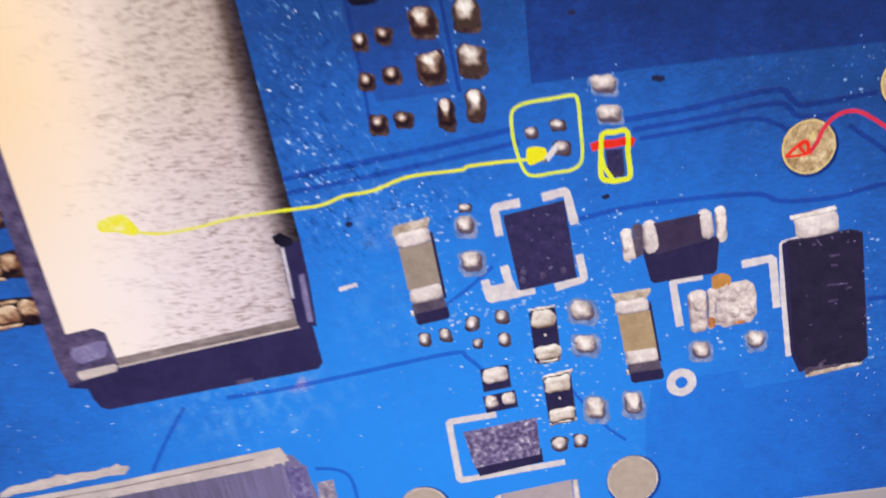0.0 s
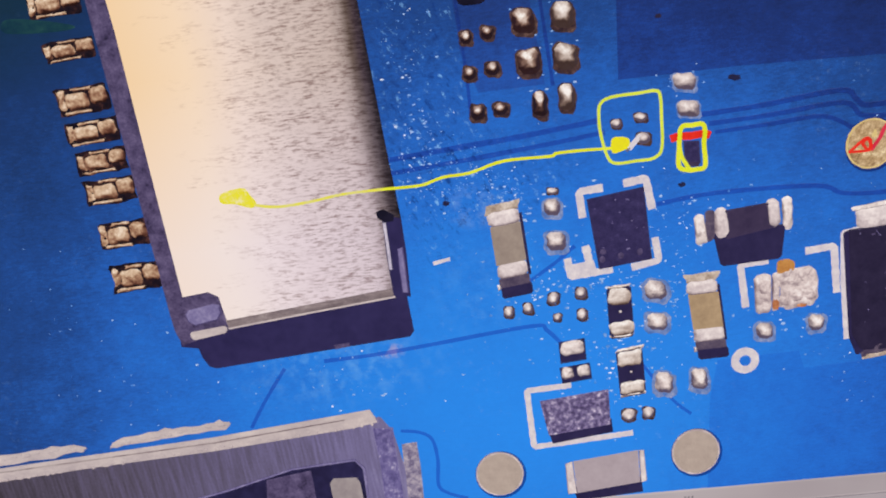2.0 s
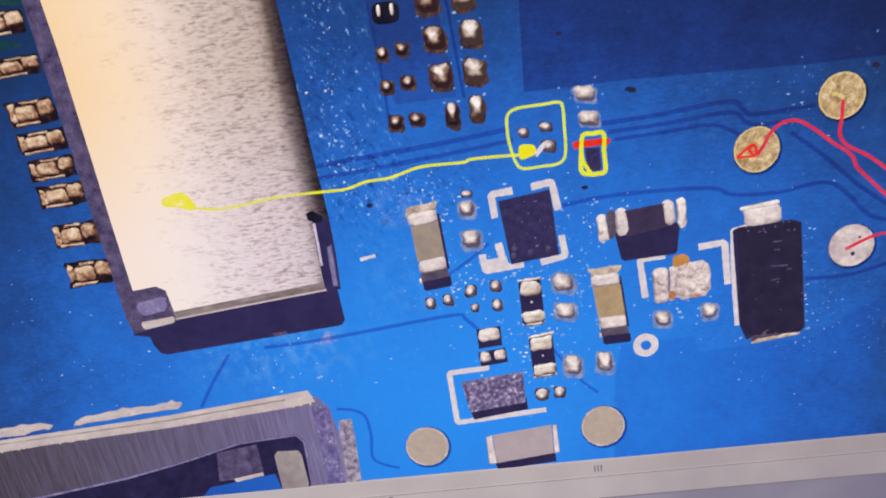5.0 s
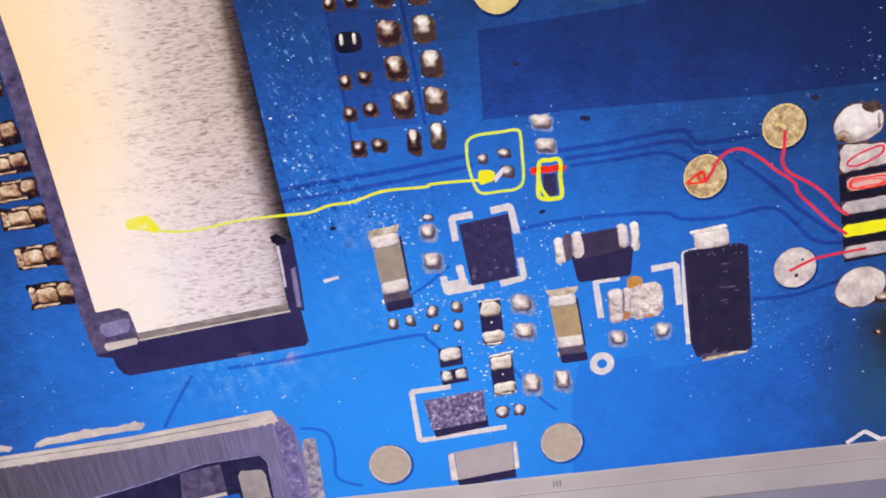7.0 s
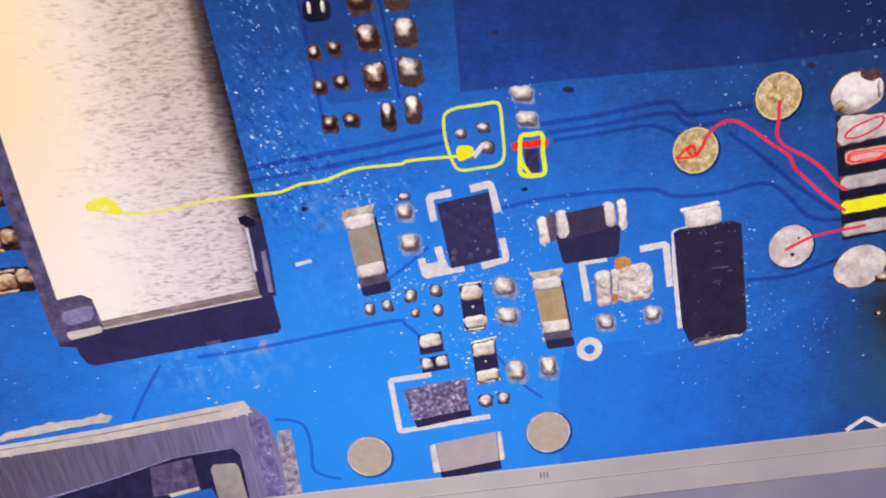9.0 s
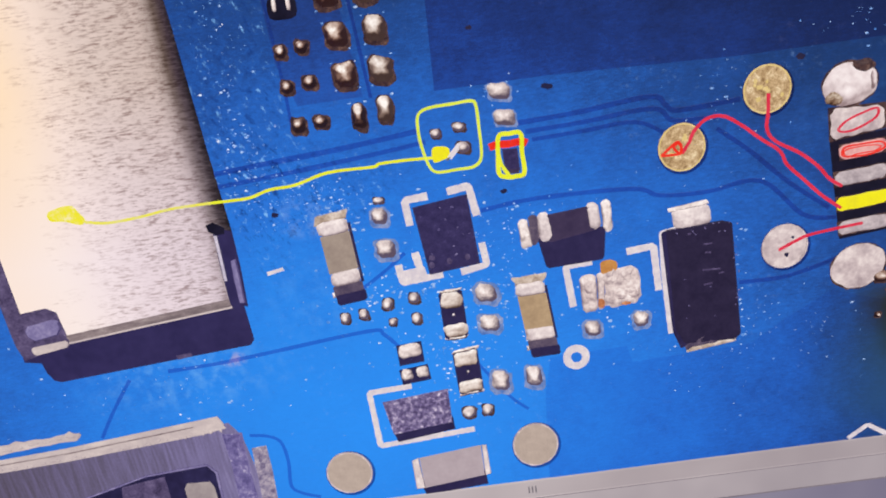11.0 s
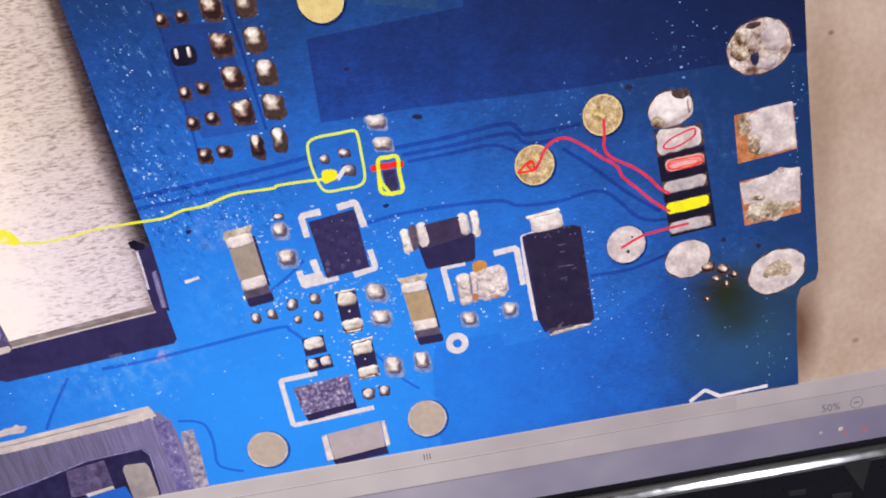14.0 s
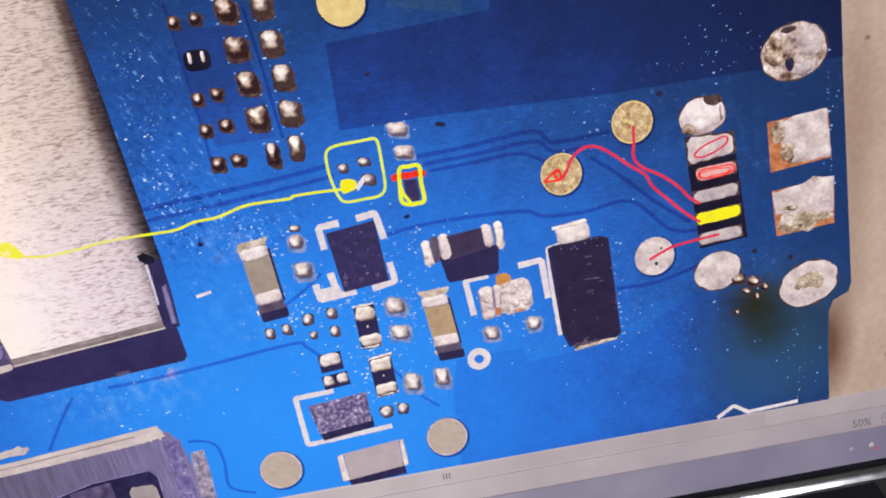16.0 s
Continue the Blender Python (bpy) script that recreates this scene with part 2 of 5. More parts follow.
GOLD = glow("gold_plating", ("7c6040", "ae9068", "ccb088", "ecdab4"), 700, 1.9)
GOLD_BRIGHT = glow("bright_gold_plating", ("b89c5a", "d4bb78", "e4cd90", "f0dfac"), 400, 0.9)
TIN_DISC = glow("tinned_disc", ("a09086", "b0a096", "bcaca1", "c8baae"), 500, 0.9)
TIN_WHITE = glow("pale_tinned_disc", ("82727a", "ae9ea2", "cebfc0", "ece1de"), 220, 1.3, 1.2, 0.05)
LUMP = glow("lumpy_solder", ("33211c", "6c5248", "a08880", "cdbcb6", "f4e9e4"), 230, 1.7, 0.9, 0.10)
LUMP_PALE = glow("pale_lump", ("6a5658", "9c888a", "c8b8ba", "e6dadb", "fbf4f4"), 180, 0.8, 1.3, 0.12)
TIN_STAINED = glow("yellow_stained_tin", ("66503a", "93806a", "bcaa98", "e2d8d2"), 330, 2.0, 0.8, 0.06)
PALE_EDGE = glow("pale_latch_plastic", ("8f88a8", "b5aec4", "d6d0de", "eeeaf0"), 400, 1.0)
LUMP_BROWN = glow("brown_lumpy_solder", ("3a281c", "6c5040", "98806c", "c0ae9c", "e6dccc"), 420, 1.8, 0.9, 0.04)
SPECKLE = glow("speckled_silver", ("6c5a60", "96858a", "bcabac", "e2d3d0", "fffaf8"), 520, 0.9, 1.3, 0.06)
LIP_DULL = glow("dull_steel_lip", ("584c54", "75686c", "928486", "b4a8a6"), 600, 1.4, stretch=(0.4, 1, 1.5), lean=(-5.0, 0.0, -0.5))
COPPER = glow("bare_copper", ("78442a", "ac6a44", "c88258", "deaa84"), 450, 1.5)
LEG = glow("tinned_brown_leg", ("2c1612", "684032", "a47c62", "d4b698", "f6e6d2"), 420, 1.0, 1.7, 0.06)
LEG_BED = glow("dark_leg_bed", ("0c0a18", "1a121c", "2e1c20", "5c3a34"), 500, 2.0)
PIN = glow("connector_pin_tin", ("7c7078", "a2969c", "c0b4b8", "dcd2d2"), 420, 1.1, 1.0)
PIN_PINK = glow("pin_tinted_pink", ("b07078", "d08e90", "e4aca8", "f2c8c2"), 420, 1.1, 0.8)
# end face colour, its half shade painted in
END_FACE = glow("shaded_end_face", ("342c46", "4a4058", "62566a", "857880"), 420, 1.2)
FLANGE = glow("speckled_violet_sheet", ("564f80", "685f94", "7a72a4", "a098bc", "f4eef6"), 800, 1.9, bias=-0.14)
HOLE = glow("brown_board_hole", ("1c2650", "222448", "2c2640", "3c323e"), 500, 1.4)
FILLET_TAN = glow("tan_solder_fillet", ("7a6658", "a69282", "cbbaac", "efe5dc"), 420, 1.3, 1.0)
PAD_PALE = glow("pale_flux_pad", ("3c64ae", "5c7ebc", "8496c4", "b4b8d0"), 600, 1.6)
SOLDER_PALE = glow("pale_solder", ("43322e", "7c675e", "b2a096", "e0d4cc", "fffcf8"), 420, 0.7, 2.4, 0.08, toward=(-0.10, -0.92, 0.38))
FLANGE_PALE = glow("speckled_pale_sheet", ("665c7c", "8a819c", "aaa0b0", "ccc2c6", "fbf6f4"), 700, 1.7, bias=-0.16)
TONGUE = glow("dull_grey_tongue", ("786c74", "92878b", "aaa0a0", "c2b8b6"), 160, 0.8, lean=(0.0, 20.0, 0.5))
BLACK = glow("black_gap", ("0e0c1c", "151324", "1e1b30", "2a263e"), 200, 1.0)
MOUTH = glow("painted_mouth_shade", ("191630", "221e3e", "2c284e", "3a355e"), 120, 1.3)
GREEN_SMEAR = glow("green_smear_colour", ("0f2f44", "163c48", "20484c", "4f7a6c"), 260, 2.2, stretch=(0.4, 1, 1.6))
FLAKE = glow("pale_dust_and_glints", ("4c88d8", "7ca8e4", "b0ccf2", "f6f9ff"), 300, 3.0, bias=-0.12)
YELLOW = glow("yellow_pen", ("d2d818", "e0e628", "e8ee3c", "f0f45c"), 300, 1.0)
YELLOW_SOFT = glow("yellow_highlighter", ("e4dc30", "ece428", "f0ea20", "f4ee30"), 400, 1.6)
YELLOW_SMEAR = glow("pale_highlighter_smear", ("f4ecb0", "f0e878", "ece640", "eee828"), 500, 3.0)
YELLOW_FAINT = glow("faint_yellow_pen", ("e2dc9c", "e4e07c", "e8e45c", "ece84c"), 300, 2.0)
YELLOW_PALE = glow("pale_yellow_pen", ("c4d63c", "d4e448", "e2ee54", "ecf46c"), 300, 1.0)
RED = glow("red_pen", ("c01f38", "d42c46", "e23a54", "ec5466"), 300, 1.0)
RED_PURE = glow("bright_red_pen", ("d02018", "e62c20", "f23c2c", "fa5a48"), 300, 1.0)
ORANGE = glow("amber_resin", ("9a6434", "b87c42", "cc9250", "dca868"), 400, 1.2)
BAR_LIGHT = glow("pale_bar", ("8a8188", "9c9399", "b2a9ad", "c8c0c2"), 12, 0.8, lean=(-2.6, 0.0, 0.22))
BAR_THUMB = glow("scroll_thumb_grey", ("867d86", "968d94", "aaa1a6", "beb6b9"), 12, 0.7, lean=(-2.6, 0.0, 0.20))
BAR_STATUS = glow("status_bar_grey", ("857d86", "968e96", "aaa2a8", "beb6ba"), 12, 0.8, lean=(-2.6, 0.0, 0.22))
BAR_TASK = glow("task_bar_violet", ("5c5972", "6f6b84", "868296", "a09cac"), 9, 0.9, lean=(-2.6, 0.0, 0.2))
BAR_LINE = glow("dark_rule", ("6a626e", "766e78", "827a82", "8c848a"), 200, 0.8)
INK = glow("grey_letters", ("5c5862", "66626c", "706c74", "7a767c"), 200, 0.8)
ICON_RED = glow("dull_red_icon", ("8a5060", "985868", "a66470", "b0707a"), 200, 0.8)
PAPER_WHITE = glow("white_icon", ("c8c0cc", "d8d0d8", "e4dee2", "f0ecee"), 200, 0.8)
HOUSING = solid("black_gloss_plastic", (0.06, 0.062, 0.09), 0.22, bump=0.02)
CHROME = solid("chrome_trim", (0.75, 0.76, 0.8), 0.06, 1.0)
GREY_MARK = solid("dim_grey_mark", (0.16, 0.16, 0.17), 0.5)
WALL = solid("painted_plaster", (0.35, 0.33, 0.3), 0.8, bump=0.2, scale=120)
TABLE = solid("dark_table_laminate", (0.08, 0.06, 0.05), 0.5, bump=0.1, scale=90)

# ---- tools for relief on the panel: millimetres right, up, and out towards the viewer ----
EDGE = -33.6  # the photograph's lower edge


def at(x, z, ang=0.0, out=0.0):
    return pose(x / 1000, -out / 1000, z / 1000, 90, 0, 0) @ pose(0, 0, 0, 0, 0, ang)


def thing(name, x, z, ang, label, category, group="", kind=""):
    ob = new(name)
    ob.empty_display_size = 0.002
    ob.matrix_basis = at(x, z, ang)
    return tagged(ob, label, category, group, kind)


def mesh_of(name, bm, material):
    bmesh.ops.recalc_face_normals(bm, faces=bm.faces[:])
    me = bpy.data.meshes.new(name)
    bm.to_mesh(me)
    bm.free()
    me.materials.append(material)
    return me


def part(name, bm, material, parent, label=""):
    ob = new(name, mesh_of(name, bm, material))
    ob.parent = parent
    return tagged(ob, label)


def box(w, h, k=0.0, x=0.0, y=0.0):
    """Corners of a leaning rectangle."""
    return [(x + sx * w / 2 + k * sy * h / 2, y + sy * h / 2) for sx, sy in ((-1, -1), (1, -1), (1, 1), (-1, 1))]


def cut(pts, low):
    """The part of a polygon above a level."""
    out = []
    for (x0, y0), (x1, y1) in zip(pts, pts[1:] + pts[:1]):
        if y0 >= low:
            out.append((x0, y0))
        if (y0 >= low) != (y1 >= low):
            s = (low - y0) / (y1 - y0)
            out.append((x0 + s * (x1 - x0), low))
    return out


def slab(pts, low, high, bevel=0.25, bm=None):
    """A plate with worn upper edges."""
    bm = bm or bmesh.new()
    n = len(pts)
    area = sum(a[0] * b[1] - b[0] * a[1] for a, b in zip(pts, pts[1:] + pts[:1]))
    if area < 0:
        pts = pts[::-1]
    inner = []
    for i, p in enumerate(pts):
        a, b = Vector(p) - Vector(pts[i - 1]), Vector(pts[(i + 1) % n]) - Vector(p)
        if a.length < 1e-6 or b.length < 1e-6:
            inner.append(p)
            continue
        na, nb = Vector((-a.y, a.x)).normalized(), Vector((-b.y, b.x)).normalized()
        m = na + nb
        m = m / max(m.length_squared / 2, 0.5)
        inner.append((p[0] + m.x * bevel, p[1] + m.y * bevel))
    step = min(bevel, (high - low) * 0.6)
    rings = [[bm.verts.new((x / 1000, y / 1000, h / 1000)) for x, y in ps] for ps, h in ((pts, low), (pts, high - step), (inner, high))]
    for lo, hi in zip(rings, rings[1:]):
        for i in range(n):
            bm.faces.new((lo[i], lo[(i + 1) % n], hi[(i + 1) % n], hi[i]))
    bm.faces.new(rings[-1])
    return bm


def dome(w, h, low, high, square=2.6, x=0.0, y=0.0, k=0.0, rough=0.0, seed=0, bm=None, n=18):
    """A rounded lump of solder."""
    bm = bm or bmesh.new()
    rng = random.Random(seed * 977 + int(w * 100) + int(h * 10))
    wob = [1 + rough * rng.uniform(-1, 1) for _ in range(n)]
    rings = []
    for s, z in ((1.0, 0.0), (0.93, 0.30), (0.80, 0.56), (0.60, 0.79), (0.32, 0.94)):
        ring = []
        for i in range(n):
            a = 2 * math.pi * i / n
            c, d = math.cos(a), math.sin(a)
            r = s * wob[i] / (abs(c) ** square + abs(d) ** square) ** (1 / square)
            px, py = x + r * c * w / 2, y + r * d * h / 2
            ring.append(bm.verts.new(((px + k * (py - y)) / 1000, py / 1000, (low + (high - low) * z) / 1000)))
        rings.append(ring)
    for lo, hi in zip(rings, rings[1:]):
        for i in range(n):
            bm.faces.new((lo[i], lo[(i + 1) % n], hi[(i + 1) % n], hi[i])).smooth = True
    top = bm.verts.new((x / 1000, y / 1000, high / 1000))
    for i in range(n):
        bm.faces.new((rings[-1][i], rings[-1][(i + 1) % n], top)).smooth = True
    return bm


def lumpy(pts, low, high, amp=0.2, freq=0.6, seed=0, power=3.0, rings=8, n=36, ragged=0.12):
    """A solidified lump over an outline: rounded rim, uneven skin; millimetres."""
    bm = bmesh.new()
    around = [Vector(p) for p in pts]
    sides = [(b - a).length for a, b in zip(around, around[1:] + around[:1])]
    total, rim = sum(sides), []
    for i in range(n):
        d, j = total * i / n, 0
        while d > sides[j] and j < len(sides) - 1:
            d -= sides[j]
            j += 1
        rim.append(around[j].lerp(around[(j + 1) % len(around)], d / max(sides[j], 1e-9)))
    mid = sum(rim, Vector((0, 0))) / n
    coarse = min(0.9, 2.4 / math.sqrt(total))
    rows = []
    for r in range(rings + 1):
        u = 1 - r / (rings + 1)
        u = u ** 0.8
        row = []
        for i, p in enumerate(rim):
            wob = 1 + ragged * noise.noise(Vector((p.x * coarse, p.y * coarse, seed * 3.1))) * u ** 4
            q = mid + (p - mid) * u * wob
            h = (1 - u ** power) * (high - low) + amp * (1 - u ** 4) * noise.fractal(Vector((q.x * freq, q.y * freq, seed * 7.3)), 1.0, 2.1, 2)
            row.append(bm.verts.new((q.x / 1000, q.y / 1000, (low + max(h, 0.0)) / 1000)))
        rows.append(row)
    for a, b in zip(rows, rows[1:]):
        for i in range(n):
            bm.faces.new((a[i], a[(i + 1) % n], b[(i + 1) % n], b[i])).smooth = True
    bm.faces.new(rows[-1]).smooth = True
    return bm


def disc_pts(rx, ry, n=40, turn=0.0, rough=0.0, seed=1):
    rng = random.Random(seed)
    c, s = math.cos(radians(turn)), math.sin(radians(turn))
    out = []
    for i in range(n):
        a = 2 * math.pi * i / n
        r = 1 + rough * rng.uniform(-1, 1)
        x, y = rx * r * math.cos(a), ry * r * math.sin(a)
        out.append((x * c - y * s, x * s + y * c))
    return out


def smooth(pts, closed=False, steps=5):
    """A curve through the given points."""
    n, out = len(pts), []
    for i in range(n if closed else n - 1):
        p = [Vector(pts[(i + j) % n] if closed else pts[min(max(i + j, 0), n - 1)]) for j in (-1, 0, 1, 2)]
        for s in range(steps):
            u = s / steps
            v = 0.5 * (2 * p[1] + (p[2] - p[0]) * u + (2 * p[0] - 5 * p[1] + 4 * p[2] - p[3]) * u * u + (3 * p[1] - p[0] - 3 * p[2] + p[3]) * u ** 3)
            out.append((v.x, v.y))
    return out if closed else out + [tuple(pts[-1])]


def strip(pts, width, low, high, closed=False, wobble=0.0, seed=0, bm=None):
    """A raised line of even width along a path, rounded on top."""
    bm = bm or bmesh.new()
    rng = random.Random(seed)
    n, rows = len(pts), []
    for i, p in enumerate(pts):
        a = Vector(pts[(i + 1) % n] if closed or i < n - 1 else p) - Vector(pts[i - 1] if closed or i else p)
        d = a.normalized() if a.length > 1e-9 else Vector((1, 0))
        s = Vector((-d.y, d.x)) * width / 2 * (1 + wobble * rng.uniform(-1, 1))
        o = d * (width * 0.3) * (0 if closed else (-1 if i == 0 else 1 if i == n - 1 else 0))
        q = Vector(p) + o
        rows.append([bm.verts.new(((q.x + s.x * f) / 1000, (q.y + s.y * f) / 1000, h / 1000)) for f, h in ((-1, low), (-0.8, high), (0.8, high), (1, low))])
    for i in range(n if closed else n - 1):
        a, b = rows[i], rows[(i + 1) % n]
        for j in range(3):
            bm.faces.new((a[j], b[j], b[j + 1], a[j + 1]))
    if not closed:
        bm.faces.new(rows[0])
        bm.faces.new(rows[-1])
    return bm


def rounded(pts, share=0.25):
    """The polygon with its corners cut by a share of its shortest side."""
    n = len(pts)
    r = share * min((Vector(pts[i]) - Vector(pts[i - 1])).length for i in range(n))
    out = []
    for i, p in enumerate(pts):
        p = Vector(p)
        for q in (Vector(pts[i - 1]), Vector(pts[(i + 1) % n])):
            e = p + (q - p).normalized() * r
            out.append((e.x, e.y))
    return out


def middle(pts):
    xs, ys = [p[0] for p in pts], [p[1] for p in pts]
    return (min(xs) + max(xs)) / 2, (min(ys) + max(ys)) / 2


def shift(pts, x, y):
    return [(px - x, py - y) for px, py in pts]


def shape(name, pts, low, high, material, label, category, group="", bevel=0.2, kind=""):
    """One flat thing of a single mesh."""
    x, y = middle(pts)
    ob = new(name, mesh_of(name, slab(shift(pts, x, y), low, high, bevel), material))
    ob.matrix_basis = at(x, y)
    return tagged(ob, label, category, group, kind)


def line(name, pts, width, low, high, material, label, category, group="", closed=False, wobble=0.05, curved=True, kind=""):
    x, y = middle(pts)
    q = shift(pts, x, y)
    q = smooth(q, closed) if curved else q
    ob = new(name, mesh_of(name, strip(q, width, low, high, closed, wobble, len(pts)), material))
    ob.matrix_basis = at(x, y)
    return tagged(ob, label, category, group, kind)


def letters(name, text, x, z, size, material, parent, out):
    cu = bpy.data.curves.new(name, "FONT")
    cu.body, cu.size, cu.extrude, cu.align_x, cu.align_y = text, size / 1000, 0.00004, "CENTER", "CENTER"
    tmp = bpy.data.objects.new(name, cu)
    me = bpy.data.meshes.new_from_object(tmp)
    bpy.data.objects.remove(tmp)
    me.materials.clear()
    me.materials.append(material)
    ob = new(name, me)
    ob.parent = parent
    ob.matrix_basis = Matrix.Translation((x / 1000, z / 1000, out / 1000))
    return ob


# ---- the room: unseen shell added for reflections and bounced light ----
def slab_box(name, centre, size, material, label, category, kind="structure"):
    bm = bmesh.new()
    bmesh.ops.create_cube(bm, size=1.0, matrix=Matrix.Translation(centre) @ Matrix.Diagonal((*size, 1)))
    ob = new(name, mesh_of(name, bm, material))
    return tagged(ob, label, category, "", kind)


slab_box("floor", (0, -0.45, -0.99), (2.1, 1.7, 0.06), TABLE, "unseen dark floor added to close the room", "floor")
slab_box("ceiling", (0, -0.45, 1.23), (2.1, 1.7, 0.06), WALL, "unseen plain ceiling added to close the room", "ceiling")
slab_box("wall_north", (0, 0.37, 0.12), (2.1, 0.06, 2.16), WALL, "unseen plain wall added behind the monitor", "wall")
slab_box("wall_south", (0, -1.27, 0.12), (2.1, 0.06, 2.16), WALL, "unseen plain wall added behind the viewer", "wall")
slab_box("wall_east", (1.02, -0.45, 0.12), (0.06, 1.58, 2.16), WALL, "unseen plain side wall added to close the room", "wall")
slab_box("wall_west", (-1.02, -0.45, 0.12), (0.06, 1.58, 2.16), WALL, "unseen plain side wall added to close the room", "wall")
table = thing("table", 0, -220, 0, "dark laminate table that carries the monitor", "table")
for nm, c, s in (("tabletop", (-0.08, 0, 0.0), (1.1, 0.03, 0.5)), ("leg", (-0.58, -0.3775, 0.2), (0.05, 0.725, 0.05)), ("leg", (0.42, -0.3775, 0.2), (0.05, 0.725, 0.05)),
                 ("leg", (-0.58, -0.3775, -0.2), (0.05, 0.725, 0.05)), ("leg", (0.42, -0.3775, -0.2), (0.05, 0.725, 0.05))):
    bm = bmesh.new()
    bmesh.ops.create_cube(bm, size=1.0, matrix=Matrix.Translation(c) @ Matrix.Diagonal((*s, 1)))
    bmesh.ops.bevel(bm, geom=bm.edges[:], offset=0.003, segments=2, affect="EDGES")
    part(nm, bm, TABLE, table)
lamp_ob = new("ceiling_lamp", bpy.data.lights.new("ceiling_lamp", "AREA"))
lamp_ob.data.shape, lamp_ob.data.size, lamp_ob.data.size_y, lamp_ob.data.energy, lamp_ob.data.color = "RECTANGLE", 0.17, 0.09, 4.5, (0.9, 0.95, 1.0)
lamp_ob.matrix_basis = look((0.68, -0.9, 1.17), (0.1, -0.1, 0.0))
tagged(lamp_ob, "cool white ceiling lamp", "lamp")

# ---- the monitor ----
LEFT, RIGHT, LOW, TOP = -320.0, 155.0, -58.4, 205.0
monitor = thing("monitor", 0, 0, 0, "black glossy computer monitor with a thin chrome trim", "monitor")


def frame_bar(name, x0, x1, y0, y1, material, low, high, bevel, label=""):
    return part(name, slab([(x0, y0), (x1, y0), (x1, y1), (x0, y1)], low, high, bevel), material, monitor, label)


frame_bar("panel", LEFT - 2, RIGHT + 2, LOW - 2, TOP + 2, BLACK, -12, -0.4, 0.1, "glowing flat screen panel")
frame_bar("back_cover", LEFT - 20, RIGHT + 20, LOW - 40, TOP + 20, HOUSING, -45, -12, 4)
frame_bar("bezel", LEFT - 20, RIGHT + 20, LOW - 40, -63.9, HOUSING, -12, 2.0, 1.2, "black glossy lower bezel")
frame_bar("bezel", LEFT - 20, RIGHT + 20, TOP, TOP + 20, HOUSING, -12, 3, 1.5)
frame_bar("bezel", LEFT - 20, LEFT, -63.9, TOP, HOUSING, -12, 3, 1.5)
frame_bar("bezel", RIGHT, RIGHT + 20, -63.9, TOP, HOUSING, -12, 3, 1.5)
frame_bar("gasket", LEFT, RIGHT, -60.7, LOW, HOUSING, -12, 0.2, 0.1, "matt dark gap below the panel")
bm = bmesh.new()
ring = [(-60.8 - 2.9 * i / 10, 0.3 + 2.4 * (i / 10) ** 1.5) for i in range(11)]
ends = [[bm.verts.new((x / 1000, y / 1000, h / 1000)) for y, h in ring] for x in (LEFT, RIGHT)]
for i in range(10):
    bm.faces.new((ends[0][i], ends[1][i], ends[1][i + 1], ends[0][i + 1])).smooth = True
part("trim", bm, CHROME, monitor, "sloping chrome trim")
part("mark", slab([(117.3, -64.5), (127.0, -64.7), (124.5, -76.7)], 2.0, 2.15, 0.05), GREY_MARK, monitor, "pale grey triangular mark")
for pts in ([(99.5, -71.5), (105.2, -72.0), (105.3, -74.0), (99.5, -73.5)], [(114.2, -75.8), (121.0, -76.3), (121.1, -78.1), (114.3, -77.6)]):
    part("mark", slab(pts, 2.0, 2.12, 0.05), GREY_MARK, monitor)
bm = slab([(-40 + -80, -99), (40 + -80, -99), (30 + -80, -60), (-30 + -80, -60)], -60, -46, 2)
part("neck", slab([(-120, -196), (-40, -196), (-50, -60), (-110, -60)], -70, -45.2, 2, bm), HOUSING, monitor)
part("foot", slab(disc_pts(130, 5, 32), -150, 60, 3), HOUSING, monitor).matrix_basis = Matrix.Translation((-0.08, -0.195, 0))

# ---- the window that the panel shows ----
TASK, STATUS, SCROLL = LOW, -46.3, -39.2
scroll_bar = thing("scroll_bar", 0, 0, 0, "pale grey horizontal scroll bar under the photograph", "scroll bar")
part("track", slab([(LEFT, SCROLL), (RIGHT, SCROLL), (RIGHT, EDGE), (LEFT, EDGE)], -0.4, 0.30, 0.1), BAR_LIGHT, scroll_bar)
thumb = part("thumb", slab([(-205, SCROLL + 0.5), (83.5, SCROLL + 0.5), (83.5, EDGE - 0.5), (-205, EDGE - 0.5)], 0.3, 0.42, 0.12), BAR_THUMB, scroll_bar, "grey scroll thumb")
gx = -14.4
for i in (-1, 0, 1):
    part("grip", slab(box(0.35, 2.0, 0, gx + i * 0.9, (EDGE + SCROLL) / 2), 0.42, 0.5, 0.05), INK, thumb)
status_bar = thing("status_bar", 0, 0, 0, "pale grey status bar with a zoom figure", "status bar")
part("bar", slab([(LEFT, STATUS), (RIGHT, STATUS), (RIGHT, SCROLL - 0.15), (LEFT, SCROLL - 0.15)], -0.4, 0.30, 0.1), BAR_STATUS, status_bar)
part("rule", slab([(LEFT, SCROLL - 0.15), (RIGHT, SCROLL - 0.15), (RIGHT, SCROLL), (LEFT, SCROLL)], -0.4, 0.33, 0.05), BAR_LINE, status_bar)
part("rule", slab([(LEFT, STATUS - 0.35), (RIGHT, STATUS - 0.35), (RIGHT, STATUS), (LEFT, STATUS)], -0.4, 0.34, 0.05), BAR_LINE, status_bar)
tx, tz = 114.0, -44.1
letters("zoom_text", "50%", tx, tz, 3.7, INK, status_bar, 0.34)
zx, zz = 122.4, -43.8
part("zoom_button", strip(shift(disc_pts(2.0, 2.0, 28), -zx, -zz), 0.3, 0.3, 0.4, True), BAR_LINE, status_bar)
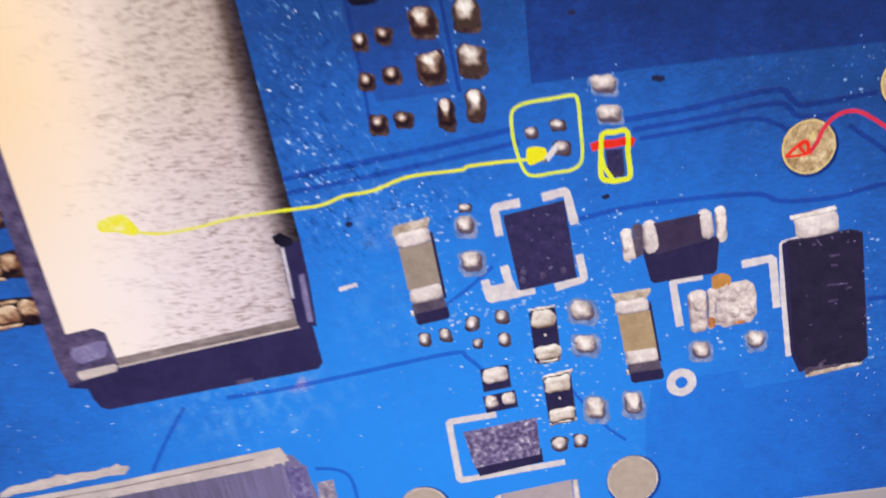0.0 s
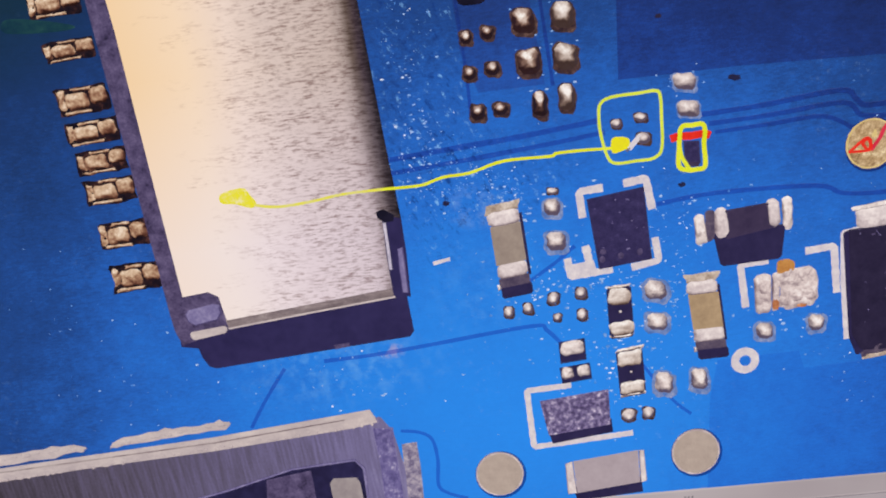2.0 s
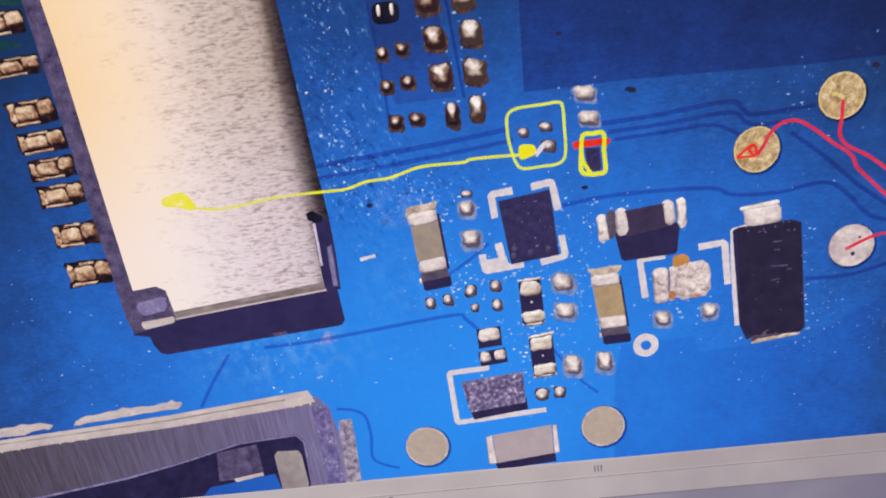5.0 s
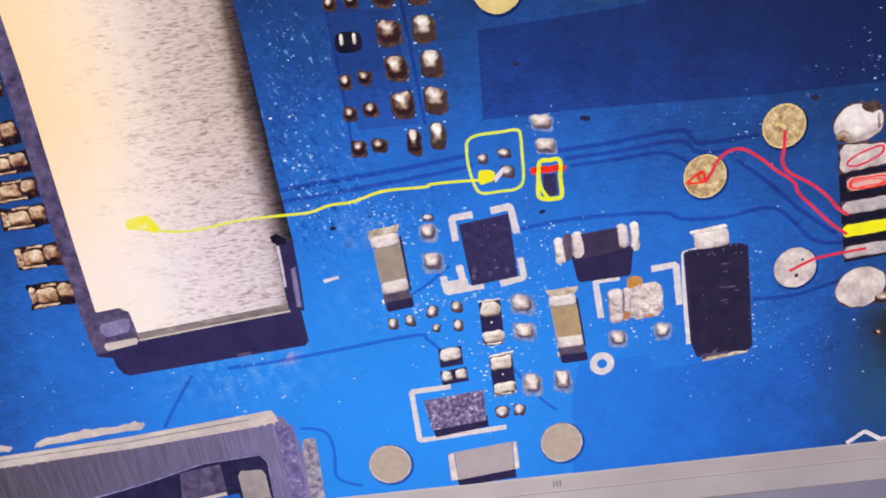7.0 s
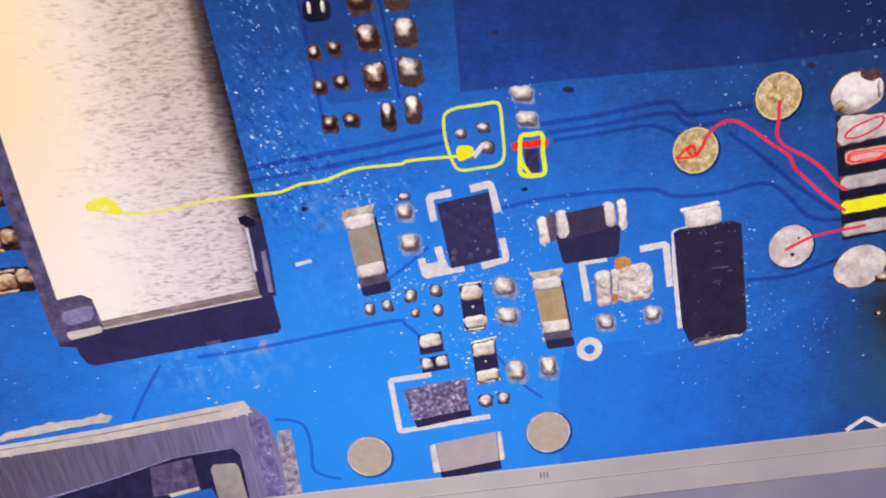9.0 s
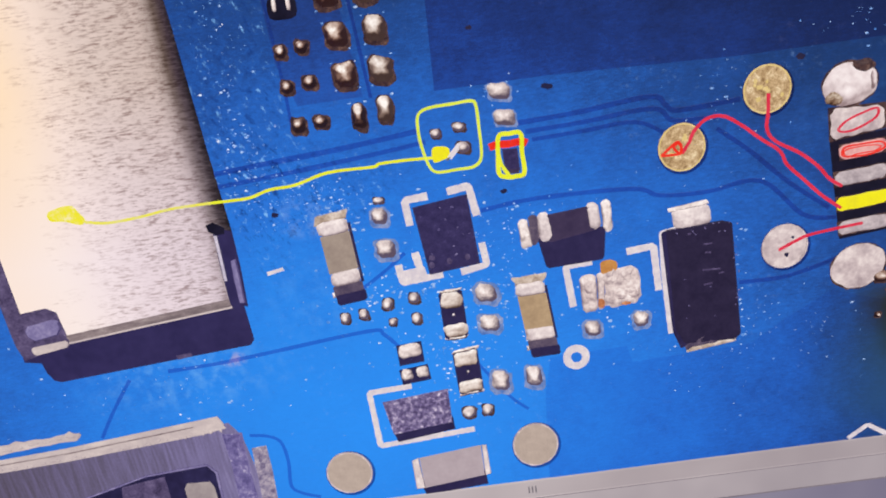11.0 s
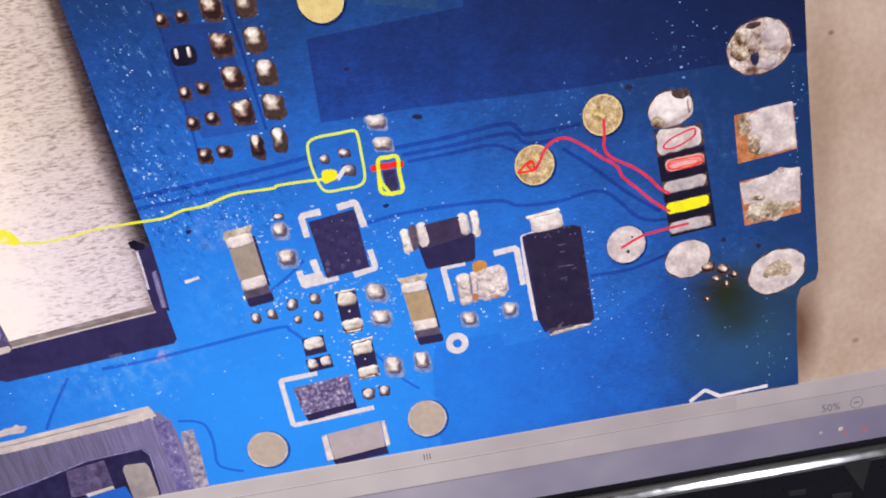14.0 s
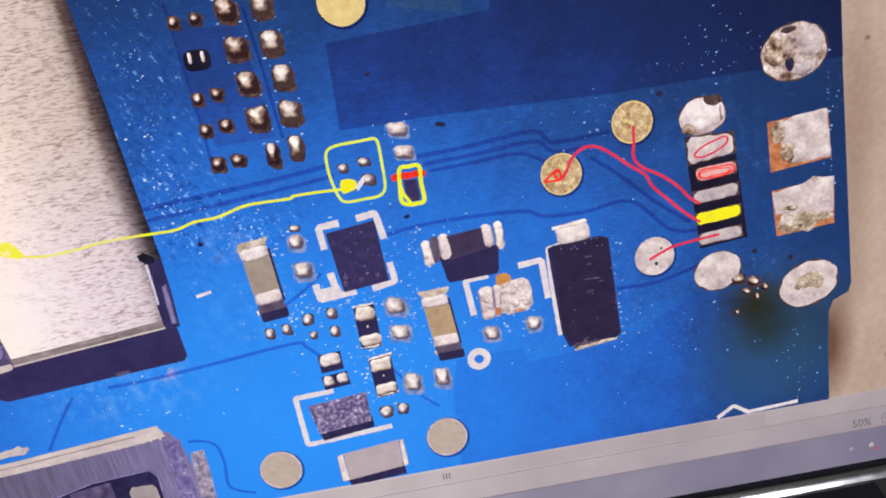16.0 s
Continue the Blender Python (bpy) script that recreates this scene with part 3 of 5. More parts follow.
part("zoom_button", slab(box(1.9, 0.45, 0, zx, zz), 0.3, 0.4, 0.05), INK, status_bar)
for i, w in enumerate((2.4, 1.0, 2.2, 2.4, 1.6)):
    part("writing", slab(box(w * 0.72, 2.0, 0, -83.9 + i * 2.6, -40.8), 0.3, 0.38, 0.05), INK, status_bar)
task_bar = thing("task_bar", 0, 0, 0, "violet-grey task bar with small tray icons", "task bar")
part("bar", slab([(LEFT, TASK), (RIGHT, TASK), (RIGHT, STATUS - 0.35), (LEFT, STATUS - 0.35)], -0.4, 0.28, 0.1), BAR_TASK, task_bar)
for t_x, t_z, mat_, s in ((117.5, -52.6, PIN, 1.1), (119.1, -54.2, ICON_RED, 1.0), (111.0, -52.8, BAR_LIGHT, 0.8)):
    part("icon", dome(s * 1.5, s * 1.4, 0.28, 0.4, 2.2, t_x, t_z), mat_, task_bar)
ix, iz = 125.4, -54.1
for s in (-1, 1):
    part("icon", strip([(ix - 1.2, iz - 1.2 * s), (ix + 1.2, iz + 1.2 * s)], 0.5, 0.28, 0.4), ICON_RED, task_bar, "red cross on a tray icon")

# ---- the photograph: desk and circuit board ----
shape("photo_backdrop", [(LEFT, EDGE), (RIGHT, EDGE), (RIGHT, TOP), (LEFT, TOP)], -0.4, 0.0, DESK, "beige desk surface behind the circuit board", "backdrop", kind="structure")
board = thing("circuit_board", 0, 0, 0, "bright blue lacquered circuit board shown enlarged", "circuit board")
rim = [(94.5, 205.0)] + [(106.3, 42.9), (109.1, 3.6), (108.4, 0.7), (103.8, -1.2), (102.7, -4.6), (102.8, -19.5)] + [(103.4, -33.6)]
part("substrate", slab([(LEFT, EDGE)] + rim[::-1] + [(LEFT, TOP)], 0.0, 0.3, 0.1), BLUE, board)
part("copper_area", slab([(-25.5, 89.6), (14.7, 91.5), (20.9, 114.6), (102.3, 104.4), (104.6, 67.1), (42.9, 67.0), (-0.0, 68.5), (-26.1, 68.5)], 0.3, 0.36, 0.06), BLUE_DEEP, board, "darker navy copper area")
part("copper_area", slab([(-27.2, 120.0), (-10.7, 118.2), (-14.9, 105.5), (-20.5, 105.3), (-27.2, 107.7)], 0.3, 0.36, 0.06), BLUE_DEEP, board)
part("copper_area", slab([(-7.7, 112.9), (9.9, 113.6), (8.0, 91.6), (-9.6, 95.8)], 0.3, 0.35, 0.06), TEAL, board, "paler teal patch under the lacquer")
low_area = [(-8.4, -9.7), (-6.3, 0.6), (12.9, 0.9), (14.1, -3.6), (43.9, -2.7), (51.8, 2.4), (63.8, 8.8), (70.4, 6.3), (101.8, -3.0), (102.8, -19.5)] + [(103.4, -33.6), (-9.6, EDGE)]
part("copper_area", slab(low_area, 0.3, 0.35, 0.06), BLUE_LOW, board, "slightly darker lower copper area")
part("copper_area", slab([(-61.0, 102.1), (-53.2, 97.2), (-44.9, 96.3), (-42.1, 69.4), (-56.8, 69.3), (-60.0, 78.6)], 0.3, 0.34, 0.06), BLUE_ROW, board)
for pts in ([(-155.0, 107.1), (-146.5, 105.9), (-140.6, 103.5), (-141.7, 102.1), (-150.0, 103.8), (-156.0, 103.7)], [(-158.1, 96.7), (-149.5, 95.4), (-143.3, 93.6), (-147.2, 92.9), (-159.0, 93.9)], [(-152.2, 116.2), (-140.6, 116.2), (-137.1, 113.5), (-147.3, 113.3), (-153.0, 113.6)]):
    part("green_smear", slab(smooth(pts, True), 0.3, 0.37, 0.05), GREEN_SMEAR, board, "dull green smear")
TRACES = (
    ([(-121.4, -5.3), (-116.6, 1.7), (-110.8, 9.1)], 0.9),
    ([(-100.4, 10.2), (-87.2, 10.6), (-74.0, 11.7), (-49.7, 13.8), (-46.3, 12.4), (-43.0, 8.6)], 1.0),
    ([(-79.7, 56.7), (-64.4, 57.7), (-49.2, 58.6), (-31.3, 60.2)], 1.3),
    ([(-80.2, 53.6), (-61.8, 54.8), (-43.5, 56.2), (-30.0, 57.5)], 1.1),
    ([(-7.9, 59.0), (5.2, 59.5), (21.8, 60.8), (25.3, 58.4), (28.2, 56.9), (41.8, 57.5)], 1.2),
    ([(-6.5, 56.8), (6.6, 57.2), (22.2, 58.1), (26.1, 55.1), (29.7, 54.4), (36.1, 54.3)], 1.1),
    ([(-5.2, 54.8), (6.5, 55.2), (18.1, 55.6), (24.6, 52.3)], 1.0),
    ([(-18.7, 40.0), (-5.8, 41.1), (16.5, 40.3), (23.1, 37.8), (34.2, 37.2), (46.6, 38.1), (56.5, 28.6), (64.0, 26.9)], 1.1),
    ([(36.9, 51.4), (44.2, 45.4), (53.2, 36.8), (62.4, 29.6)], 1.1),
    ([(41.4, 13.7), (52.7, 13.7), (64.6, 16.6)], 1.1),
    ([(-84.2, -10.2), (-80.0, -11.0), (-77.0, -13.2), (-76.2, -19.0), (-76.8, -26.0), (-74.5, -28.6), (-70.0, -30.4)], 0.9),
    ([(-49.2, 25.0), (-43.4, 28.5), (-38.4, 32.1)], 0.9),
    ([(-25.8, 3.8), (-17.8, -8.1), (-13.2, -12.7)], 0.8),
    ([(-60.8, 103.4), (-59.9, 89.8), (-59.1, 74.2), (-59.0, 63.9)], 0.8),
    ([(-43.0, 100.1), (-41.7, 86.4), (-40.4, 69.2)], 0.8),
)
for pts, w in TRACES:
    part("trace", strip(smooth(pts), w, 0.3, 0.36, False, 0.1, len(pts)), TRACE, board)
for i, (x, z, rx, ry) in enumerate(((55.7, 65.1, 1.4, 1.0), (80.6, 17.9, 1.2, 1.0), (90.9, 14.4, 1.2, 1.0), (-16.9, 80.9, 1.1, 0.7), (-1.0, 66.2, 2.3, 0.9), (-13.2, 43.8, 1.2, 0.8), (-66.8, 45.5, 1.2, 0.9))):
    part("via", slab(shift(disc_pts(rx * 0.65, ry * 0.7, 20, rough=0.25, seed=i), -x, -z), 0.3, 0.40, 0.06), HOLE, board, "small dark via")

# ---- metal shell of the card slot with its plastic body ----
card_slot = thing("card_slot", -101.9, 68.5, 0, "brushed steel card slot shell on the blue board", "card slot")
sx, sz = -101.9, 68.5


def slot_part(name, pts, low, high, material, bevel=0.15, label="", under=None):
    pts = rounded(pts, 0.3) if name.startswith("corner") else pts
    return part(name, slab(shift(pts, sx, sz), low, high, bevel), material, under or card_slot, label)


slot_body = slot_part("body", [(-145.5, 205.0)] + [(-135.9, 25.4), (-135.6, 21.9), (-134.4, 17.8), (-128.1, 19.3), (-120.2, 22.0), (-123.7, 39.3), (-132.2, 51.5), (-136.0, 114.3)] + [(-140.2, 205.0)], 0.3, 0.55, PLASTIC, 0.2, "grey-violet plastic body edge")
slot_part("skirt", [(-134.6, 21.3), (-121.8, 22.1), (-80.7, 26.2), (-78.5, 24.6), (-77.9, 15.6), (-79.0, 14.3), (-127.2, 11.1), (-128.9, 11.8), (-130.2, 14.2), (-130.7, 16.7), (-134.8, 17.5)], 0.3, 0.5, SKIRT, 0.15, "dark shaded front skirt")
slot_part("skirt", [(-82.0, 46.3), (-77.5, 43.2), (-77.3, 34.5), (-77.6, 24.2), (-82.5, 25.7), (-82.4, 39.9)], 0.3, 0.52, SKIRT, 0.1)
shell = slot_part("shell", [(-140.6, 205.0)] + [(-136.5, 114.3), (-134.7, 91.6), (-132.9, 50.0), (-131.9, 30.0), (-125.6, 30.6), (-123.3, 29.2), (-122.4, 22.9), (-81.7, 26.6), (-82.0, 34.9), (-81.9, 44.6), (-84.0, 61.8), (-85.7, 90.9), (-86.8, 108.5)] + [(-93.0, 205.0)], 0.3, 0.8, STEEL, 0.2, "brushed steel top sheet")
slot_part("lip", [(-122.7, 23.3), (-81.8, 27.0), (-81.5, 24.7), (-122.2, 21.0)], 0.3, 0.84, LIP_DULL, 0.2, "dull folded lip", shell)
inner = [(-93.0, 205.0)] + [(-86.8, 108.5), (-85.7, 90.9), (-84.0, 61.8), (-81.9, 44.6)]
outer = [(-88.5, 205.0)] + [(-82.0, 107.9), (-80.8, 91.8), (-79.0, 62.9), (-77.5, 43.2)]
bm = bmesh.new()
rows = [[bm.verts.new(((a[0] + (b[0] - a[0]) * math.sin(j * math.pi / 12) - sx) / 1000, (a[1] + (b[1] - a[1]) * math.sin(j * math.pi / 12) - sz) / 1000, (0.3 + 0.5 * math.cos(j * math.pi / 12)) / 1000)) for j in range(7)] for a, b in zip(inner, outer)]
for a, b in zip(rows, rows[1:]):
    for j in range(6):
        bm.faces.new((a[j], a[j + 1], b[j + 1], b[j])).smooth = True
part("rolled_edge", bm, STEEL, shell, "rolled edge of the shell with painted shade")
part("bright_edge", strip(shift([(-122.1, 21.1), (-101.3, 23.0), (-81.4, 24.7)], sx, sz), 0.55, 0.7, 0.9), STEEL_LIP, shell, "thin bright fold")
# black plate paints the shade of an opening that isn't cut
slot_part("notch", [(-83.1, 45.4), (-81.3, 45.9), (-78.9, 44.2), (-79.3, 42.8), (-81.2, 42.7), (-82.9, 43.8)], 0.3, 0.86, BLACK, 0.1, "dark plate standing in for the latch opening", shell)
slot_part("latch", [(-79.3, 36.0), (-77.9, 36.5), (-77.9, 29.9), (-77.9, 25.2), (-79.4, 25.4), (-79.5, 31.4)], 0.3, 0.87, PLASTIC_LIGHT, 0.25, "pale violet plastic latch", slot_body)
part("bright_edge", strip(shift([(-81.5, 42.4), (-81.4, 37.2), (-81.4, 31.6)], sx, sz), 0.7, 0.7, 0.88), PALE_EDGE, shell, "bright cut edge of the sheet")
slot_part("corner_post", [(-132.4, 26.7), (-123.5, 28.2), (-123.2, 23.7), (-131.5, 22.4)], 0.3, 0.9, PLASTIC_LIGHT, 0.3, "pale violet corner post", slot_body)
slot_part("corner_post", [(-133.1, 29.1), (-125.7, 30.1), (-123.4, 28.8), (-123.4, 27.5), (-132.8, 26.4)], 0.3, 0.88, PLASTIC, 0.2, "", slot_body)
slot_part("corner_foot", [(-132.0, 21.1), (-122.6, 21.9), (-122.7, 20.1), (-131.5, 18.9)], 0.3, 0.92, STEEL_LIP, 0.15, "", slot_body)
slot_part("scratch", [(-97.7, 14.1), (-93.9, 14.4), (-93.7, 13.4), (-97.4, 13.0)], 0.5, 0.56, PLASTIC, 0.05)


def slot_leg(x, z, w, h, ang, k):
    leg = thing("contact_leg", x, z, ang, "tinned brown contact leg soldered beside the card slot", "contact leg", "contact legs of the card slot")
    seed = int(x * 5 + z * 3)
    part("pad", lumpy(box(w * 1.04, h * 1.22, k), 0.3, 0.46, 0.06, 0.8, seed, 6.0, 3, 32, 0.2), LEG_BED, leg, "dark flux bed")
    part("solder", lumpy(rounded(box(w * 0.48, h * 0.76, k, -w * 0.12, -h * 0.02), 0.2), 0.40, 1.0, 0.35, 0.5, seed, 3.2, 7, 32, 0.25), LEG, leg)
    part("foot", lumpy(rounded(box(w * 0.35, h * 0.74, k, w * 0.31, h * 0.12), 0.2), 0.40, 0.98, 0.25, 0.5, seed + 1, 3.6, 7, 30, 0.2), LEG, leg)
    part("fillet", lumpy(box(w * 0.15, h * 0.8, k, -w * 0.42, h * 0.05), 0.40, 0.72, 0.4, 0.8, seed + 2, 2.2, 5, 20, 0.5), LEG, leg, "reddish solder fillet")
    part("fillet", lumpy(box(w * 0.62, h * 0.15, k, -w * 0.12, -h * 0.52), 0.40, 0.68, 0.35, 0.8, seed + 3, 2.0, 4, 28, 0.5), LEG, leg)
    part("fillet", lumpy(box(w * 0.40, h * 0.16, k, -w * 0.02, h * 0.48), 0.40, 0.70, 0.35, 0.8, seed + 4, 2.0, 4, 24, 0.5), LEG, leg)


for place in ((-146.0, 110.4, 12.7, 3.8, 3, 0.04), (-146.8, 98.7, 11.7, 4.3, 2, 0.06), (-145.7, 88.8, 11.5, 3.6, 3, 0.01), (-145.1, 77.9, 11.5, 4.9, 2, -0.02), (-144.7, 70.7, 11.5, 4.3, 3, 0.01),
              (-143.9, 64.0, 11.6, 4.3, 3, -0.02), (-143.5, 57.1, 11.4, 4.7, 2, 0.01), (-142.7, 46.7, 11.6, 5.1, 1, 0.01), (-141.9, 36.2, 11.5, 5.3, 2, -0.00)):
    slot_leg(*place)

# ---- socket with an open mouth at the lower edge ----
socket = thing("socket", -132.7, -14.8, 0, "silver metal socket shell with a dark plate standing in for the open mouth", "socket")
ux, uz = -132.7, -14.8


def socket_part(name, pts, low, high, material, bevel=0.15, label="", under=None):
    return part(name, slab(shift(cut(pts, EDGE), ux, uz), low, high, bevel), material, under or socket, label)


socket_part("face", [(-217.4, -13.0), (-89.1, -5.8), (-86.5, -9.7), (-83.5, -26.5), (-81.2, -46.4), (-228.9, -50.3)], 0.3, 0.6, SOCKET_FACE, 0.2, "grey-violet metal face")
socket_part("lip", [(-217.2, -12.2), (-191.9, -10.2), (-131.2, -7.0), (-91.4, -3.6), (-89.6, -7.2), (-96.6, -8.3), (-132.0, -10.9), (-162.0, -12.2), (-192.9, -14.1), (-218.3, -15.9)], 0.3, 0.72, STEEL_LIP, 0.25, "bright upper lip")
# shade inside the mouth is a dark plate laid on the face
mouth = socket_part("mouth", [(-181.9, -30.1), (-147.6, -25.7), (-130.1, -22.2), (-113.2, -18.0), (-104.1, -17.5), (-97.1, -17.1), (-95.4, -19.4), (-95.5, -32.4), (-98.2, -45.8), (-194.9, -63.5)], 0.6, 0.66, MOUTH, 0.08, "dark plate standing in for the open mouth")
socket_part("contact", [(-120.2, -20.0), (-108.5, -18.5), (-108.4, -22.4), (-108.3, -27.8), (-117.3, -29.1), (-121.5, -29.1)], 0.66, 0.74, PLASTIC, 0.1, "dim inner contact", mouth)
socket_part("contact", [(-117.2, -28.7), (-108.5, -27.4), (-108.3, -28.6), (-116.6, -29.9)], 0.66, 0.77, STEEL_LIP, 0.1, "", mouth)
socket_part("tongue", [(-104.2, -22.7), (-103.2, -21.3), (-97.3, -21.6), (-96.5, -23.1), (-96.1, -32.3), (-98.0, -41.7), (-103.7, -40.5), (-103.9, -32.7)], 0.66, 0.8, TONGUE, 0.25, "dull grey tongue", mouth)
socket_part("inner_board", [(-124.5, -30.9), (-105.1, -28.4), (-104.1, -33.1), (-105.6, -44.3), (-131.9, -38.7)], 0.66, 0.70, BLUE_DEEP, 0.05, "", mouth)
socket_part("flange", [(-91.5, -8.4), (-86.3, -9.0), (-86.1, -22.0), (-85.6, -33.0), (-85.8, -44.3), (-90.4, -43.3), (-91.0, -31.9), (-90.9, -17.2)], 0.3, 0.68, FLANGE, 0.25, "speckled side flange")
socket_part("flange", [(-84.7, -13.8), (-80.9, -13.5), (-80.7, -20.2), (-81.1, -33.0), (-82.5, -45.0), (-85.8, -44.3), (-85.2, -33.1)], 0.3, 0.64, FLANGE_PALE, 0.25)
for pts in ([(-216.2, -8.9), (-191.0, -7.0), (-175.6, -6.0), (-166.2, -5.8), (-165.1, -7.4), (-173.1, -8.2), (-191.8, -9.9), (-217.0, -11.7)], [(-157.7, -6.5), (-155.9, -5.3), (-145.3, -4.0), (-136.4, -3.6), (-128.2, -2.9), (-127.9, -4.8), (-141.3, -6.0), (-156.7, -7.3)]):
    rng = random.Random(len(pts))
    socket_part("solder_bead", [(x + rng.gauss(0, 0.12), z + rng.gauss(0, 0.22)) for x, z in smooth(pts, True, 5)], 0.3, 0.7, STEEL_LIP, 0.2, "uneven solder bead")


bm = bmesh.new()
rng = random.Random(5)
for a, b, count in ((((-214.6, -8.8), (-165.8, -6.0), 20)), (((-156.9, -6.3), (-128.2, -3.5), 16)), (((-192.8, -13.6), (-90.7, -7.1), 46))):
    for i in range(count):
        u = (i + rng.uniform(0.1, 0.9)) / count
        dome(rng.uniform(0.7, 2.4), rng.uniform(0.5, 1.2), 0.62, rng.uniform(0.9, 1.1), 2.2, a[0] + (b[0] - a[0]) * u - ux, a[1] + (b[1] - a[1]) * u - uz + rng.uniform(-0.5, 0.3), 0, 0.2, i, bm, 8)
part("beading", bm, STEEL_LIP, socket, "tiny solder drops along the lip")
part("mouth_edge", strip(shift([(-181.9, -30.0), (-147.6, -25.4), (-130.1, -21.9), (-113.2, -17.7), (-104.1, -17.1), (-97.0, -16.7), (-95.0, -19.2), (-95.1, -32.4)], ux, uz), 0.6, 0.6, 0.75, wobble=0.3), PLASTIC_LIGHT, socket, "pale cut edge round the mouth")
part("lip_seam", strip(shift([(-192.0, -11.2), (-131.4, -8.4), (-98.0, -5.6)], ux, uz), 0.35, 0.7, 0.78, wobble=0.4), LIP_DULL, socket, "dark seam along the lip")


# ---- solder joints ----
def joint(x, z, w, h, ang=-8.0, bright=False, group="solder joints", base=1.25, label="", square=3.2, rim=False):
    ob = thing("solder_joint", x, z, ang, label or ("bright tinned solder joint on the blue board" if bright else "domed solder joint with a brown flux rim"), "solder joint", group)
    seed = int(x * 7 + z * 13)
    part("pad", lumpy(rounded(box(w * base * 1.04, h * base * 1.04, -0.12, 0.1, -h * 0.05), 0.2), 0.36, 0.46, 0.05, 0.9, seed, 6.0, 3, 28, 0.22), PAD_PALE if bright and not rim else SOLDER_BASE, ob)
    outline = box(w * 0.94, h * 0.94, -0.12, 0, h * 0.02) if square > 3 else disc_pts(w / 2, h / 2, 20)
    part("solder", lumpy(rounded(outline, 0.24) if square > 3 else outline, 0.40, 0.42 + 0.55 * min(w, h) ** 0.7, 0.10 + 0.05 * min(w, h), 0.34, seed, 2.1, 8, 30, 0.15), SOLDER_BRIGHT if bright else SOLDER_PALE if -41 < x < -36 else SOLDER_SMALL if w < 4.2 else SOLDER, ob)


GRID = ((-46.9, 100.2, 5.0, 5.3), (-46.4, 91.4, 5.1, 5.4), (-45.7, 83.0, 5.1, 5.6), (-45.2, 74.5, 5.2, 5.7), (-43.6, 65.2, 3.2, 5.9),
        (-38.6, 100.2, 4.7, 5.8), (-38.1, 91.5, 4.8, 5.7), (-37.2, 83.4, 5.1, 5.8), (-37.1, 74.7, 5.2, 5.7), (-37.5, 66.0, 3.5, 5.8),
        (-48.3, 108.5, 5.0, 5.6), (-48.9, 116.1, 4.9, 5.5), (-39.1, 108.3, 5.0, 5.6), (-38.9, 116.0, 4.6, 5.2), (-48.3, 123.9, 4.6, 5.1), (-38.9, 123.4, 4.6, 5.1))
for g in GRID:
    joint(*g, base=1.09, group="large solder joints in two rows")
SMALL = ((-59.6, 99.2, 2.5, 2.7), (-54.5, 99.3, 2.8, 2.6), (-58.3, 81.2, 2.6, 2.8), (-53.6, 81.7, 2.9, 2.8), (-58.3, 73.6, 2.9, 2.9), (-53.2, 74.0, 3.2, 2.9), (-57.4, 65.0, 3.2, 3.3), (-52.3, 65.2, 3.2, 2.9),
         (-59.8, 107.8, 2.9, 2.5), (-54.8, 107.7, 3.2, 2.5), (-63.7, 115.1, 3.2, 3.1), (-69.7, 118.5, 2.6, 1.4), (-63.5, 119.3, 3.1, 1.9), (-56.7, 118.3, 4.9, 2.7))
for g in SMALL:
    joint(*g, base=1.2, group="small paired solder joints", square=2.2)
PLAIN = ((-42.8, 41.9, 4.1, 4.1), (-42.4, 33.8, 4.9, 4.5), (-20.3, 19.5, 5.3, 4.7), (-20.1, 11.7, 5.0, 4.4), (-19.2, -4.0, 4.8, 5.7), (-10.8, -3.9, 4.2, 5.7),
         (4.8, 6.7, 4.2, 4.2), (16.8, 7.6, 3.9, 4.2))
for g in PLAIN:
    joint(*g, bright=True, base=1.2, group="bright square solder joints", square=3.6)
for g in ((-11.8, 66.5, 5.2, 3.8), (-11.2, 60.5, 5.5, 3.7)):
    joint(*g, bright=True, base=1.04, group="bright square solder joints", square=8.0)
DOTS = ((-54.9, 17.9, 2.4, 2.7), (-50.3, 18.3, 2.5, 2.7), (-44.2, 20.2, 2.7, 2.9), (-37.6, 20.8, 2.8, 2.8), (-43.6, 15.4, 2.1, 2.0), (-37.7, 15.5, 2.4, 2.9),
        (-28.1, -11.6, 3.3, 3.3), (-23.4, -11.4, 2.8, 3.1), (-27.1, 59.1, 2.5, 2.1), (-21.7, 59.9, 2.9, 2.1), (-21.3, 55.2, 3.2, 2.6), (-42.4, 45.6, 2.4, 1.6))
for g in DOTS:
    joint(*g, bright=True, base=1.1, group="small bright solder dots", square=2.3, rim=True)


# ---- chip parts ----
def pill(x, z, w, h, ang, k):
    ob = thing("chip_resistor", x, z, ang, "tiny black chip part with two bright ends", "chip resistor", "black chip parts")
    part("body", dome(w, h, 0.36, 0.8, 4.0, 0, 0, k), BLACK, ob)
    for s in (-1, 1):
        part("terminal", dome(w * 0.16, h * 0.55, 0.7, 0.95, 3.0, s * w * 0.24, h * 0.12), SOLDER_BRIGHT, ob)


pill(-56.3, 90.2, 6.4, 4.9, -1, 0.03)
pill(-55.5, 114.6, 7.0, 3.9, -4, 0.02)
pill(-64.3, 112.8, 3.9, 1.7, -5, -0.00)


